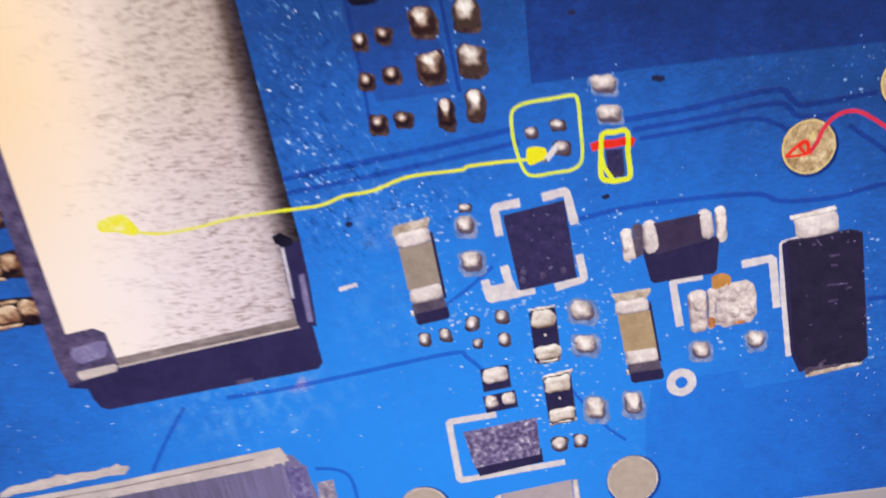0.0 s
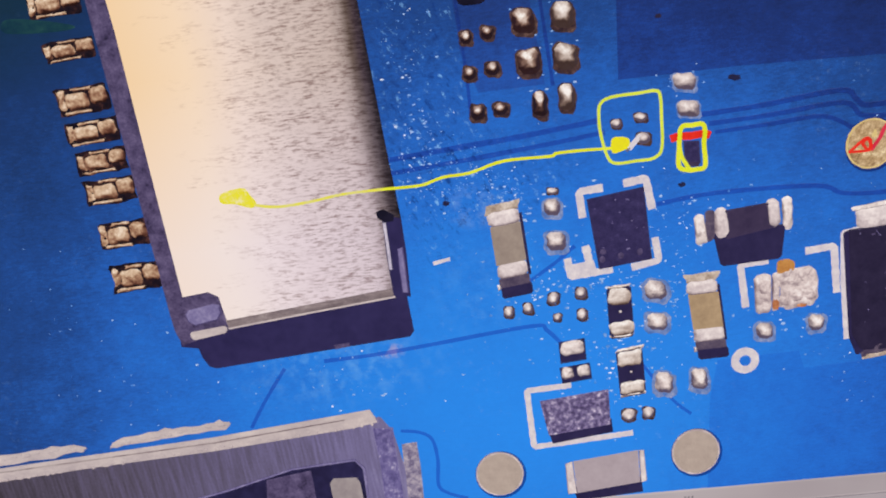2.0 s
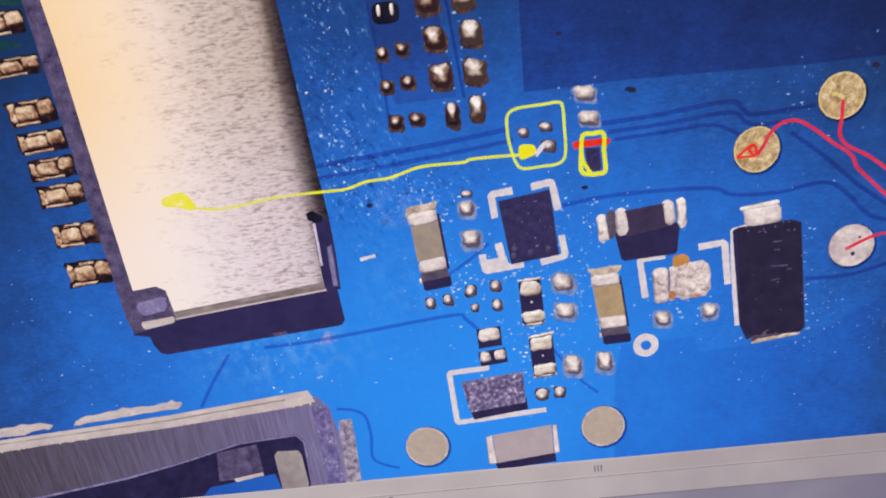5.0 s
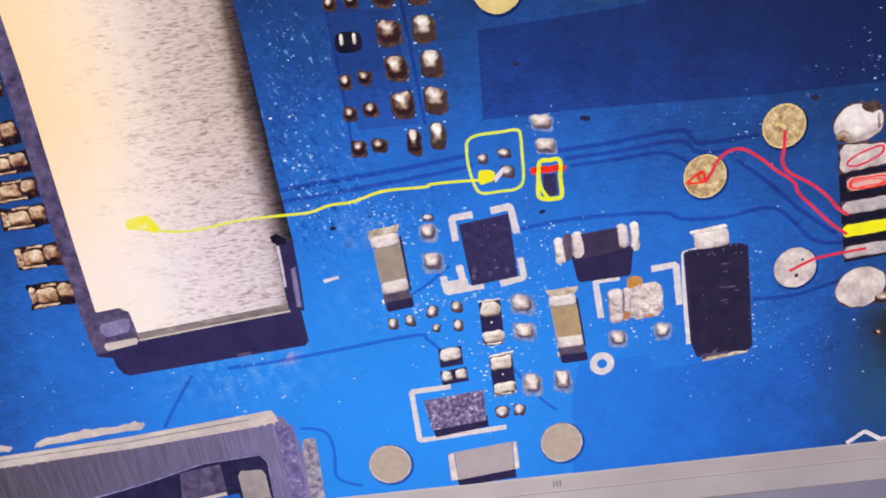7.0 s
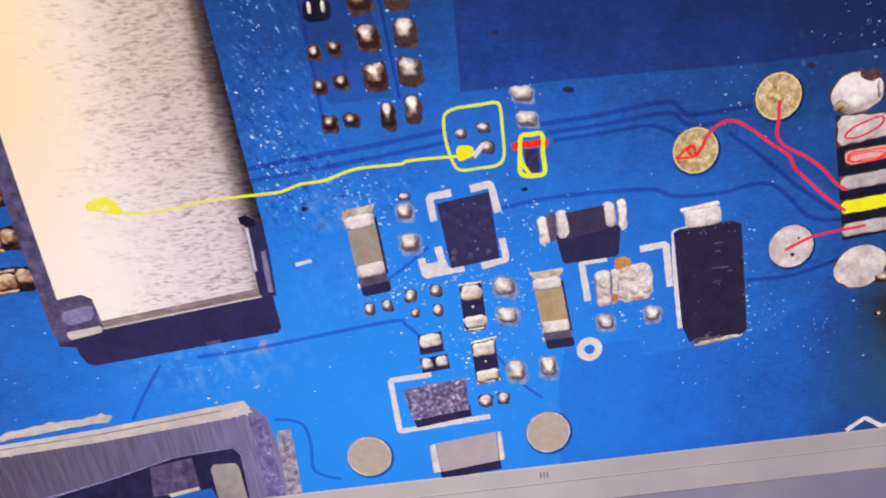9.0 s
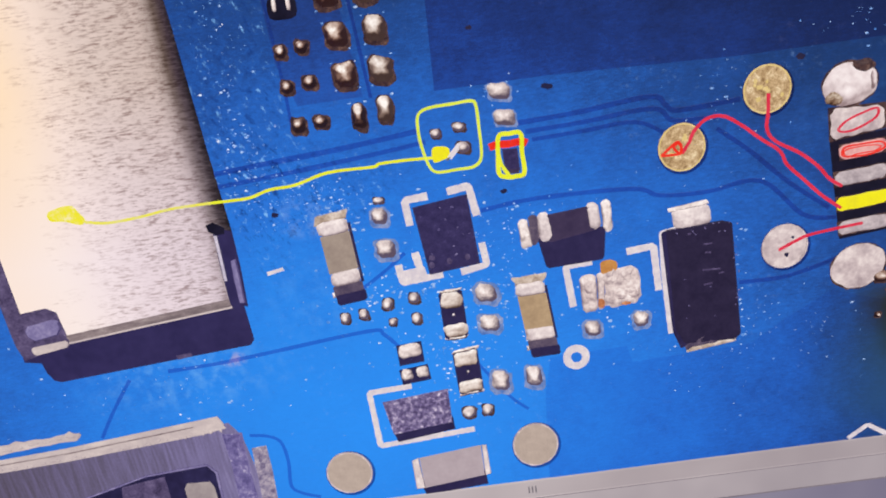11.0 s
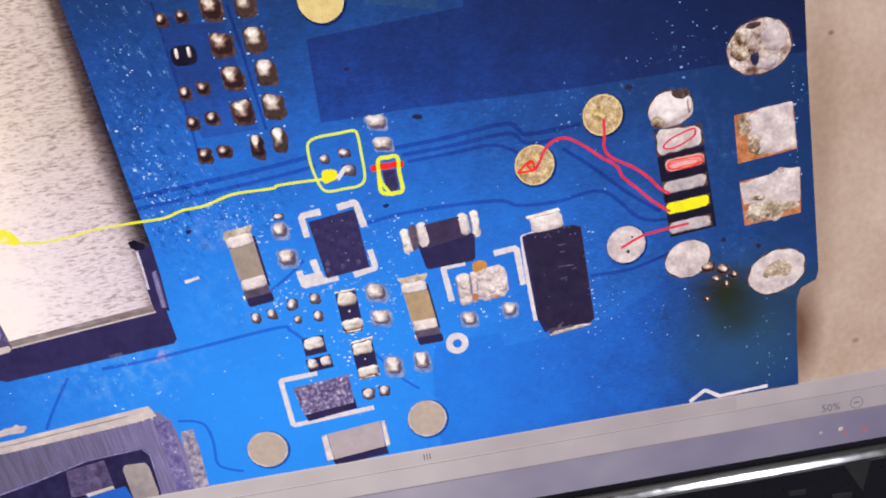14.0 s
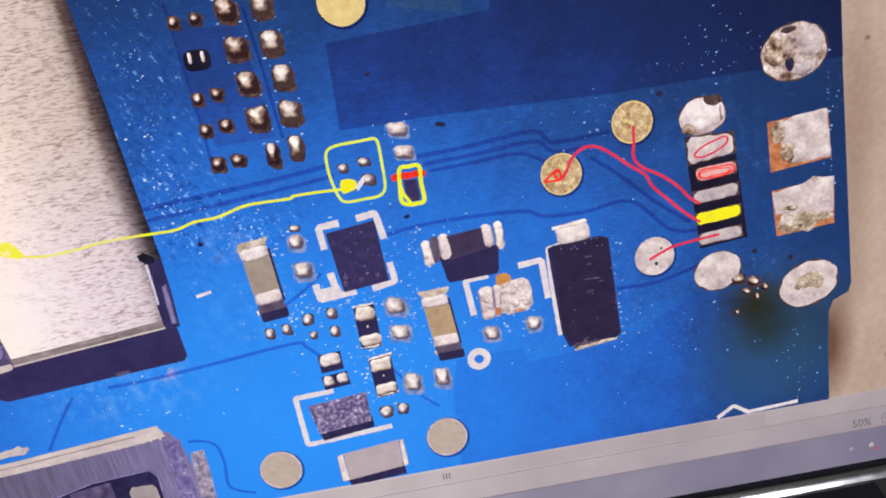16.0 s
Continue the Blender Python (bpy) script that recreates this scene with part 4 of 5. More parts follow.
def capacitor(x, z, w, h, ang, k, label, body, group="ceramic capacitors", ends=0.22, side=0.3):
    """Face of a chip capacitor: two tinned ends, ceramic between, a side below with its shade painted in."""
    ob = thing("capacitor", x, z, ang, label, "capacitor", group)
    part("body", slab(box(w * 0.96, h * (1 - 2 * ends) + 0.3, k), 0.36, 0.78, 0.2), body, ob)
    for i, s in enumerate((1, -1)):
        y = s * h * (0.5 - ends / 2)
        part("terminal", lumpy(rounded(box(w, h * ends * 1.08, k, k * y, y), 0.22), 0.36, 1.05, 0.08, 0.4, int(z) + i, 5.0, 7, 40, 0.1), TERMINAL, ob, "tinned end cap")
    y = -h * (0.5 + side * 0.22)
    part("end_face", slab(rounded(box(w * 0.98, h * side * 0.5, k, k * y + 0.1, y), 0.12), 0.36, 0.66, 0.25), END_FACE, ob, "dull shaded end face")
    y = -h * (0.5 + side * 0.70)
    part("side", slab(rounded(box(w * 1.0, h * side * 0.62, k, k * y + 0.35, y), 0.18), 0.34, 0.56, 0.2), SIDE, ob, "lower side with painted shade")
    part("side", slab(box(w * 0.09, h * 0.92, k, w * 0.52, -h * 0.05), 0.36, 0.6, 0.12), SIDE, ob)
    part("fillet", lumpy(box(w * 1.08, h * 0.14, 0, k * h / 2, h * 0.54), 0.36, 0.74, 0.3, 0.7, int(z), 2.2, 5, 36, 0.3), FILLET_TAN, ob, "tan solder fillet")
    part("fillet", lumpy(box(w * 0.10, h * 0.08, 0, -w * 0.50 - k * h * 0.6, -h * 0.62), 0.36, 0.7, 0.2, 0.8, int(z) + 3, 2.0, 4, 16, 0.3), SOLDER_BRIGHT, ob)


capacitor(-53.5, 34.5, 7.4, 16.1, 6, 0.04, "tall tan ceramic chip capacitor with tinned ends", CERAMIC)
capacitor(-8.8, 13.3, 7.3, 15.2, 1, -0.09, "tan ceramic chip capacitor with tinned ends", CERAMIC_WARM)


def resistor_upright(x, z, w, h, ang, k, group="small upright chip parts"):
    ob = thing("chip_resistor", x, z, ang, "small dark chip resistor with tinned ends", "chip resistor", group)
    part("body", slab(rounded(box(w, h * 1.06, k), 0.12), 0.36, 0.56, 0.2), SIDE, ob)
    for s, e in ((1, 0.36), (-1, 0.30)):
        y = s * h * (0.5 - e / 2)
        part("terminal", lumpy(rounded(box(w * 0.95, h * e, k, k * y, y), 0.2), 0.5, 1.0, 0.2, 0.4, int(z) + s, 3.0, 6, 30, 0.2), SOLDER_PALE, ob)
        part("fillet", lumpy(box(w * 1.0, h * 0.08, k, k * y * 1.4, s * h * 0.52), 0.36, 0.66, 0.2, 0.9, int(z) + s + 5, 2.0, 4, 26, 0.4), SOLDER_SMALL, ob)
    # painted glint, built as a tiny pale lump
    part("glint", lumpy(disc_pts(0.35, 0.4, 12), 0.54, 0.8, 0.05, 0.8, 1, 2.0, 3, 12), SOLDER_BRIGHT, ob, "bright lump standing in for a glint on the dark body")


resistor_upright(-28.7, 15.2, 5.8, 11.8, 2, 0.02)
resistor_upright(-27.0, -0.3, 6.3, 11.3, 5, 0.05)


def resistor_flat(x, z, w, h, ang, k, split):
    ob = thing("chip_resistor", x, z, ang, "small flat chip part with bright top", "chip resistor", "small flat chip parts")
    part("body", slab(box(w, h, k), 0.36, 0.5, 0.2), SIDE, ob)
    if split:
        for s in (-1, 1):
            part("terminal", lumpy(rounded(box(w * 0.4, h * 0.72, k, s * w * 0.27, h * 0.1), 0.2), 0.48, 1.0, 0.3, 0.6, int(z) + s, 3.0, 6, 26, 0.2), SOLDER_BRIGHT, ob)
    else:
        part("terminal", lumpy(rounded(box(w * 0.92, h * 0.64, k, 0, h * 0.14), 0.2), 0.48, 1.0, 0.3, 0.5, int(z), 4.0, 6, 30, 0.15), SOLDER_BRIGHT, ob)


resistor_flat(-40.6, 6.5, 6.3, 5.5, 4, 0.05, False)
resistor_flat(-40.2, 0.7, 7.3, 4.2, 5, -0.00, True)
tiny = thing("chip_resistor", -10.7, 50.9, -4, "dark violet chip inside the yellow pen frame", "chip resistor")
part("body", slab(box(3.5, 5.1, -0.1), 0.36, 0.6, 0.2), CHIP, tiny)
part("terminal", slab(box(3.4, 1.2, 0, 0, -2.6), 0.4, 0.62, 0.15), RESISTOR_TOP, tiny)

# ---- square chip with white corner marks ----
chip = thing("integrated_circuit", -27.8, 35.5, 0, "square black integrated circuit between white corner marks", "integrated circuit")
cx, cz = -27.8, 35.5
chip_body = part("body", slab(shift([(-34.8, 42.9), (-21.8, 44.4), (-20.7, 27.3), (-33.0, 26.1)], cx, cz), 0.36, 0.8, 0.2), CHIP, chip)
part("pin_dot", dome(1.5, 1.3, 0.8, 0.86, 2.0, *shift([(-31.9, 30.3)], cx, cz)[0]), PLASTIC, chip_body)
for i in range(3):
    a, b = shift([(-32.2, 28.5), (-23.5, 29.4)], cx, cz)
    part("pin_dot", dome(1.3, 1.6, 0.8, 0.9, 2.0, a[0] + (b[0] - a[0]) * i / 2, a[1] + (b[1] - a[1]) * i / 2), PLASTIC, chip_body)


def dust(mass, x, z, w, h, top, count, seed):
    """Pale specks lying on a dark moulding."""
    rng = random.Random(seed)
    bm = bmesh.new()
    for i in range(count):
        dome(rng.uniform(0.2, 0.55), rng.uniform(0.2, 0.45), top, top + 0.08, 2.0, x + rng.uniform(-w, w) / 2, z + rng.uniform(-h, h) / 2, 0, 0.3, i, bm, 6)
    return part("dust", bm, PLASTIC_LIGHT, mass, "pale specks of dust")


dust(chip_body, 0.0, 0.0, 11.0, 15.0, 0.8, 14, 3)


def silk(pts, width, label="white printed corner mark", group="white board marks"):
    soft_path = [pts[0]]
    for a, b, c in zip(pts, pts[1:], pts[2:]):
        for q in (a, c):
            v = Vector(q) - Vector(b)
            e = Vector(b) + v.normalized() * min(width * 0.25, v.length * 0.3)
            soft_path.append((e.x, e.y))
    soft_path.append(pts[-1])
    dense = []
    for a, b in zip(soft_path, soft_path[1:]):
        m = max(2, int((Vector(b) - Vector(a)).length / 0.7))
        dense += [(a[0] + (b[0] - a[0]) * i / m, a[1] + (b[1] - a[1]) * i / m) for i in range(m)]
    dense.append(soft_path[-1])
    return line("silkscreen_mark", dense, width, 0.36, 0.46, SILK, label, "board mark", group, wobble=0.10, curved=False)


silk([(-36.0, 39.2), (-36.4, 44.8), (-31.5, 45.1)], 1.8)
silk([(-25.8, 45.6), (-21.2, 46.2), (-20.2, 39.5)], 1.8)
silk([(-40.1, 29.0), (-39.7, 25.0), (-30.3, 25.7)], 1.7)
silk([(-35.7, 31.5), (-34.9, 26.5)], 1.9)
silk([(-19.7, 31.8), (-19.1, 26.7), (-25.0, 25.8)], 1.7)
shape("silkscreen_mark", [(-39.5, 27.9), (-34.1, 28.4), (-33.5, 25.7), (-39.2, 24.9)], 0.36, 0.47, SILK, "white printed block beside the square chip", "board mark", "white board marks")
silk([(-42.0, -2.3), (-52.4, -2.7), (-51.9, -17.9), (-27.8, -16.5)], 1.5, "white printed bracket around the violet chip")
silk([(5.4, 24.0), (-0.5, 23.6), (0.5, 13.6)], 1.7)
silk([(14.8, 25.3), (20.8, 25.8), (21.5, 15.0)], 1.7)
silk([(25.9, 29.2), (22.8, 28.7), (22.9, 17.8), (23.9, 3.1)], 1.2, "white printed line beside the black diode")
silk([(68.9, -33.0), (73.6, -29.9), (78.2, -33.0)], 1.2, "white printed arrow at the board's lower edge")
silk([(78.6, -32.9), (93.1, -32.2)], 1.1)
silk([(-71.1, 31.7), (-67.6, 32.3)], 0.9, "short white tick on the board")
ring_mark = line("ring_mark", shift(disc_pts(2.35, 2.35, 32), -(0.2), -(-0.3)), 2.0, 0.36, 0.48, SILK, "white printed ring with a dark hole", "board mark", closed=True, curved=False)

rough_chip = thing("integrated_circuit", -40.8, -10.6, 0, "rough violet-grey chip inside a white bracket", "integrated circuit")
rx_, rz_ = -40.8, -10.6
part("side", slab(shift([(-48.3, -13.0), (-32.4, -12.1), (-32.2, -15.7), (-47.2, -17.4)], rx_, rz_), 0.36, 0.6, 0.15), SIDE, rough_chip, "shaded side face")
part("body", slab(shift([(-49.5, -5.7), (-32.7, -4.3), (-32.7, -13.6), (-48.0, -15.1)], rx_, rz_), 0.36, 0.8, 0.3), CHIP_ROUGH, rough_chip)

grey_part = thing("inductor", -34.7, -26.6, 0, "pale grey rectangular block with silver ends", "inductor")
qx, qz = -34.7, -26.6
part("side", slab(shift(cut([(-43.3, -30.0), (-26.0, -28.6), (-25.7, -32.9), (-42.1, -34.0)], EDGE), qx, qz), 0.36, 0.56, 0.15), SIDE, grey_part, "shaded side face")
part("body", slab(shift([(-42.6, -22.8), (-26.4, -21.3), (-26.3, -30.1), (-42.2, -31.7)], qx, qz), 0.36, 0.8, 0.3), CERAMIC_GREY, grey_part)
part("terminal", slab(shift(cut([(-44.6, -23.3), (-42.8, -22.7), (-42.2, -31.7), (-44.5, -31.8)], EDGE), qx, qz), 0.36, 0.7, 0.2), TERMINAL, grey_part)
part("terminal", slab(shift(cut([(-26.2, -21.3), (-24.9, -21.4), (-24.6, -29.9), (-26.2, -30.3)], EDGE), qx, qz), 0.36, 0.7, 0.2), TERMINAL, grey_part)

# ---- sense resistor, silver part, diode ----
sense = thing("resistor", 0.8, 31.5, 0, "black resistor with broad white end bands", "resistor")
nx, nz = 0.8, 31.5
for name_, pts, lo, hi, m_, lb in (
        ("side", [(-6.6, 31.9), (9.8, 32.3), (8.9, 24.2), (-5.0, 23.7)], 0.36, 0.6, SIDE, "shaded side face"),
        ("body", [(-4.7, 36.8), (6.7, 37.7), (7.5, 31.7), (-3.8, 30.0)], 0.36, 0.78, RESISTOR_TOP, ""),
        ("terminal", [(-6.1, 37.5), (-3.3, 37.7), (-2.5, 30.4), (-6.1, 30.0)], 0.36, 0.85, TERMINAL, "white end band"),
        ("terminal", [(5.2, 38.4), (8.3, 38.5), (8.8, 31.9), (5.8, 31.2)], 0.36, 0.85, TERMINAL, "white end band"),
        ("fillet", [(-10.9, 36.5), (-8.6, 36.8), (-7.6, 29.6), (-10.4, 29.1)], 0.36, 0.62, SOLDER_BRIGHT, ""),
        ("fillet", [(-8.3, 37.2), (-6.1, 37.5), (-6.1, 30.0), (-8.1, 29.7)], 0.36, 0.6, END_FACE, ""),
        ("fillet", [(9.0, 38.6), (11.3, 38.5), (11.5, 31.1), (9.1, 30.8)], 0.36, 0.62, SOLDER_BRIGHT, "")):
    q = shift(rounded(pts, 0.3), nx, nz)
    part(name_, lumpy(q, lo, hi + 0.15, 0.16 if name_ == "terminal" else 0.35, 0.55, int(pts[0][0]), 4.0, 6, 32, 0.12) if name_ in ("terminal", "fillet") else slab(shift(rounded(pts, 0.08), nx, nz), lo, hi, 0.25), m_, sense, lb)

led = thing("led", 9.8, 16.6, 0, "silver lumpy surface part with an amber tab", "diode")
lx, lz = 9.8, 16.6
for name_, pts, lo, hi, m_, lb in (
        ("tab", [(7.9, 23.6), (10.3, 24.0), (12.0, 23.0), (11.7, 20.4), (7.8, 20.4)], 0.36, 0.6, ORANGE, "amber resin tab"),
        ("terminal", [(2.4, 20.6), (6.6, 20.9), (6.6, 11.3), (2.9, 10.9)], 0.36, 0.75, SPECKLE, ""),
        ("body", [(6.7, 20.6), (8.7, 20.9), (8.2, 11.7), (6.6, 11.3)], 0.36, 0.6, SPECKLE, ""),
        ("terminal", [(8.5, 20.9), (16.9, 22.1), (17.4, 12.2), (8.2, 11.4)], 0.36, 0.72, SPECKLE, "")):
    part(name_, lumpy(shift(rounded(pts, 0.2), lx, lz), lo, hi + 0.1, 0.2 if name_ == "tab" else 0.4, 0.6, int(pts[0][0]), 6.0, 10, 44, 0.06), m_, led, lb)
for i, (x, z, w, h) in enumerate(((10.1, 19.3, 3.8, 4.4), (14.2, 19.6, 4.2, 4.4), (11.9, 15.4, 5.5, 4.8), (15.6, 14.6, 3.2, 4.4), (4.7, 17.5, 2.9, 5.1), (9.4, 13.6, 3.2, 3.1))):
    part("solder", lumpy(shift(disc_pts(w / 2, h / 2, 20), lx - x, lz - z), 0.55, 1.0, 0.5, 0.7, i + 3, 2.0, 6, 26, 0.5), SPECKLE, led)

for x, z, w, h in ((7.4, 13.2, 1.5, 2.7), (13.4, 12.4, 2.3, 1.0)):
    part("copper_trace", dome(w, h, 0.7, 0.96, 2.4, x - lx, z - lz, 0, 0.15), COPPER, led, "pinkish copper glint")
diode = thing("diode", 32.0, 16.3, 0, "large black moulded diode with a tinned upper tab", "diode")
dx, dz = 32.0, 16.3
for name_, pts, lo, hi, m_, lb in (
        ("terminal", [(25.1, 33.9), (34.3, 34.7), (35.0, 29.5), (26.2, 28.7)], 0.36, 0.8, TERMINAL, "tinned upper tab"),
        ("fillet", [(24.2, 34.4), (34.1, 35.5), (34.6, 34.3), (25.0, 33.4)], 0.36, 0.6, SOLDER_BRIGHT, ""),
        ("terminal", [(26.6, 1.2), (40.2, 2.4), (40.3, -1.4), (27.2, -2.8)], 0.36, 0.7, END_FACE, "dull lower tab"),
        ("fillet", [(27.6, -1.5), (40.0, -0.2), (40.1, -1.5), (27.4, -3.0)], 0.36, 0.74, FILLET_TAN, ""),
                ("side", [(22.7, 28.9), (25.9, 29.4), (29.9, 0.8), (26.3, -1.8), (24.4, 3.2)], 0.36, 0.7, SIDE, ""),
        ("body", [(23.7, 29.3), (37.1, 29.9), (39.6, 29.1), (41.2, 0.3), (39.5, -1.0), (27.1, -0.5), (24.8, 3.9)], 0.36, 0.86, CHIP_DARK, "")):
    made = part(name_, lumpy(shift(rounded(pts, 0.15), dx, dz), lo, hi + 0.1, 0.2, 0.5, int(pts[0][0]), 5.0, 7, 44, 0.08) if name_ in ("terminal", "fillet") else slab(shift(rounded(pts, 0.15), dx, dz), lo, hi, 0.3), m_, diode, lb)
for pts in ([(32.5, 24.7), (34.5, 24.7)], [(33.0, 22.6), (34.1, 22.5)], [(32.2, 18.3), (36.2, 18.1)], [(32.4, 14.5), (34.3, 14.7)], [(36.1, 17.0), (37.1, 17.1)], [(29.0, 27.7), (29.6, 27.8)]):
    part("marking", strip(shift(pts, dx, dz), 0.4, 0.86, 0.9), PLASTIC, made)


dust(made, 0.5, 12.0, 13.0, 2.6, 0.86, 14, 5)
dust(made, 8.2, 0.0, 1.6, 26.0, 0.86, 14, 6)
dust(made, 1.0, 0.0, 12.0, 24.0, 0.86, 5, 7)


# ---- round pads ----
def round_pad(x, z, rx, ry, material, label, group, rim=SHADOW_HALO, pits=0):
    ob = thing("round_pad", x, z, 0, label, "contact pad", group)
    # painted shadow: a dark disc under the pad, shifted down and right
    part("rim", slab(shift(disc_pts(rx * 1.07, ry * 1.07, 36), -0.25, 0.3), 0.36, 0.40, 0.04), rim, ob)
    disc = part("disc", slab(disc_pts(rx, ry, 40, rough=0.012, seed=int(x)), 0.38, 0.5, 0.15), material, ob)
    rng = random.Random(int(x * 3))
    for _ in range(pits):
        a, r = rng.uniform(0, 6.28), rng.uniform(0, 0.75)
        part("pit", dome(rx * rng.uniform(0.12, 0.3), ry * rng.uniform(0.1, 0.25), 0.48, 0.56, 2.0, rx * r * math.cos(a), ry * r * math.sin(a), 0, 0.2), GOLD_BRIGHT, disc)
    part("edge", strip(disc_pts(rx * 0.955, ry * 0.955, 40), 0.4, 0.44, 0.58, True, 0.35, int(x)), GOLD_BRIGHT if "gold" in label else TIN_WHITE, ob, "bright worn edge")
    return disc


round_pad(28.5, 48.4, 5.5, 5.6, GOLD, "round gold contact pad scribbled with red pen", "gold contact pads", pits=3)
round_pad(48.2, 58.9, 5.5, 5.5, GOLD, "round gold contact pad with pits and a red pen line", "gold contact pads", pits=9)
round_pad(-20.1, 98.4, 5.8, 5.7, GOLD_BRIGHT, "bright yellow gold contact pad", "gold contact pads", pits=2)
round_pad(-61.1, -24.4, 6.0, 6.1, TIN_DISC, "dull beige tinned round pad", "tinned round pads", pits=0)
round_pad(-12.3, -23.2, 5.9, 6.2, TIN_DISC, "dull beige tinned round pad", "tinned round pads", pits=0)
pale_pad = round_pad(52.1, 21.4, 5.6, 5.5, TIN_WHITE, "pale tinned round pad with two pinholes and a red pen line", "pale round pads")
for x, z, r in ((0.4, -2.2, 0.55), (1.9, 2.0, 0.35)):
    part("pinhole", slab(shift(disc_pts(r, r, 14, rough=0.2), -x, -z), 0.5, 0.56, 0.05), HOLE, pale_pad)


def lump(name, x, z, w, h, label, material, ang=0.0, seed=1, high=1.0, amp=0.3):
    ob = thing(name, x, z, ang, label, "solder lump", "large solder lumps")
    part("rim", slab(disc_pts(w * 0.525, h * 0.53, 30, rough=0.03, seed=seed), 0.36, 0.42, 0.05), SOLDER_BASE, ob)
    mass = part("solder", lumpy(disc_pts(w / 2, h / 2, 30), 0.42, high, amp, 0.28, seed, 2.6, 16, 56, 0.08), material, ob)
    return mass


def on_lump(mass, name, x, z, w, h, low, high, material, label="", amp=0.35, seed=1):
    return part(name, lumpy(shift(disc_pts(w / 2, h / 2, 24), -x, -z), low, high, amp, 0.4, seed, 2.4, 9, 36, 0.25), material, mass, label)


big = lump("solder_lump", 91.5, 70.2, 17.3, 14.0, "large mottled solder lump with brown pits", LUMP, 6, 3, 1.5, 0.8)
on_lump(big, "bump", 3.8, 1.6, 8.2, 9.0, 0.9, 2.2, TIN_WHITE, "pale smooth swelling", 0.4, 2)
on_lump(big, "bump", 1.6, -4.4, 7.0, 4.6, 0.9, 2.0, TIN_WHITE, "", 0.5, 4)
on_lump(big, "hollow", -5.4, 1.2, 5.4, 8.0, 0.9, 1.9, LUMP_BROWN, "brown hollow", 0.9, 5)
on_lump(big, "pit", -2.0, -2.6, 2.6, 3.6, 1.3, 2.1, HOLE, "dark pit", 0.2, 6)
on_lump(big, "pit", -1.2, 5.8, 4.2, 1.8, 0.9, 1.7, SOLDER_BASE, "brown pit", 0.4, 7)
pale = lump("solder_lump", 66.8, 57.6, 12.4, 9.8, "pale grey solder lump above the pin row", LUMP_PALE, 0, 5, 1.7, 0.5)
on_lump(pale, "pit", 2.8, 3.7, 5.6, 2.9, 1.0, 1.75, SOLDER_BASE, "dark brown pit", 0.3, 3)
on_lump(pale, "hollow", -3.6, -2.7, 4.4, 3.4, 1.0, 1.8, LUMP_BROWN, "dull hollow", 0.6, 9)
on_lump(pale, "bump", 5.0, 0.4, 1.6, 4.6, 0.9, 1.6, LUMP_PALE, "", 0.4, 6)
lump("solder_lump", 69.9, 13.9, 13.4, 11.0, "flat pale oval solder lump", TIN_WHITE, 10, 7, 0.9, 0.35)
stained = lump("solder_lump", 96.3, 5.4, 17.3, 13.1, "flat pale oval pad with yellowish stain", TIN_WHITE, 14, 9, 0.8, 0.3)
on_lump(stained, "stain", 0.6, 0.6, 9.0, 6.0, 0.75, 1.05, TIN_STAINED, "yellowish rough stain", 0.4, 3)
for i, g in enumerate(((75.6, 10.4, 4.2, 3.0), (80.2, 9.0, 3.6, 3.0), (75.0, 0.6, 1.8, 1.6), (83.4, 6.8, 2.2, 2.2), (78.0, 6.4, 2.4, 1.8), (81.0, 4.2, 1.6, 2.0))):
    joint(*g, base=1.05, group="flux blobs", label="glossy drop in burnt green flux", square=2.0)


def square_pad(corners, label, seed, layer, lumps):
    x, z = middle(corners)
    ob = thing("square_pad", x, z, 0, label, "contact pad", "square copper pads")
    part("copper", slab(shift(corners, x, z), 0.36, 0.44, 0.1), COPPER, ob, "bare copper corner")
    tin = part("solder", lumpy(shift(layer, x, z), 0.44, 1.0, 0.6, 0.16, seed, 6.0, 14, 56, 0.06), TIN_WHITE, ob, "smooth pale solder layer")
    for i, (lx_, lz_, w, h, m_) in enumerate(lumps):
        part("bump", lumpy(shift(disc_pts(w * 0.54, h * 0.54, 22), x - lx_, z - lz_), 0.5, 0.8 + 0.06 * min(w, h), 0.4, 0.5, i + seed, 2.4, 9, 36, 0.5), m_, tin)


square_pad([(84.3, 53.1), (100.8, 54.4), (102.1, 41.1), (85.2, 39.5)], "square copper pad covered with pale lumpy solder", 4,
           [(86.4, 51.9), (91.7, 54.1), (100.5, 54.3), (101.5, 47.5), (101.8, 41.4), (94.3, 41.1), (90.6, 41.0), (88.6, 46.3)],
           ((87.4, 50.2, 4.6, 5.2, LUMP_BROWN), (90.0, 44.6, 5.6, 6.6, LUMP_BROWN), (87.4, 45.0, 2.4, 6.0, COPPER), (93.0, 42.4, 5.0, 2.2, FILLET_TAN)))
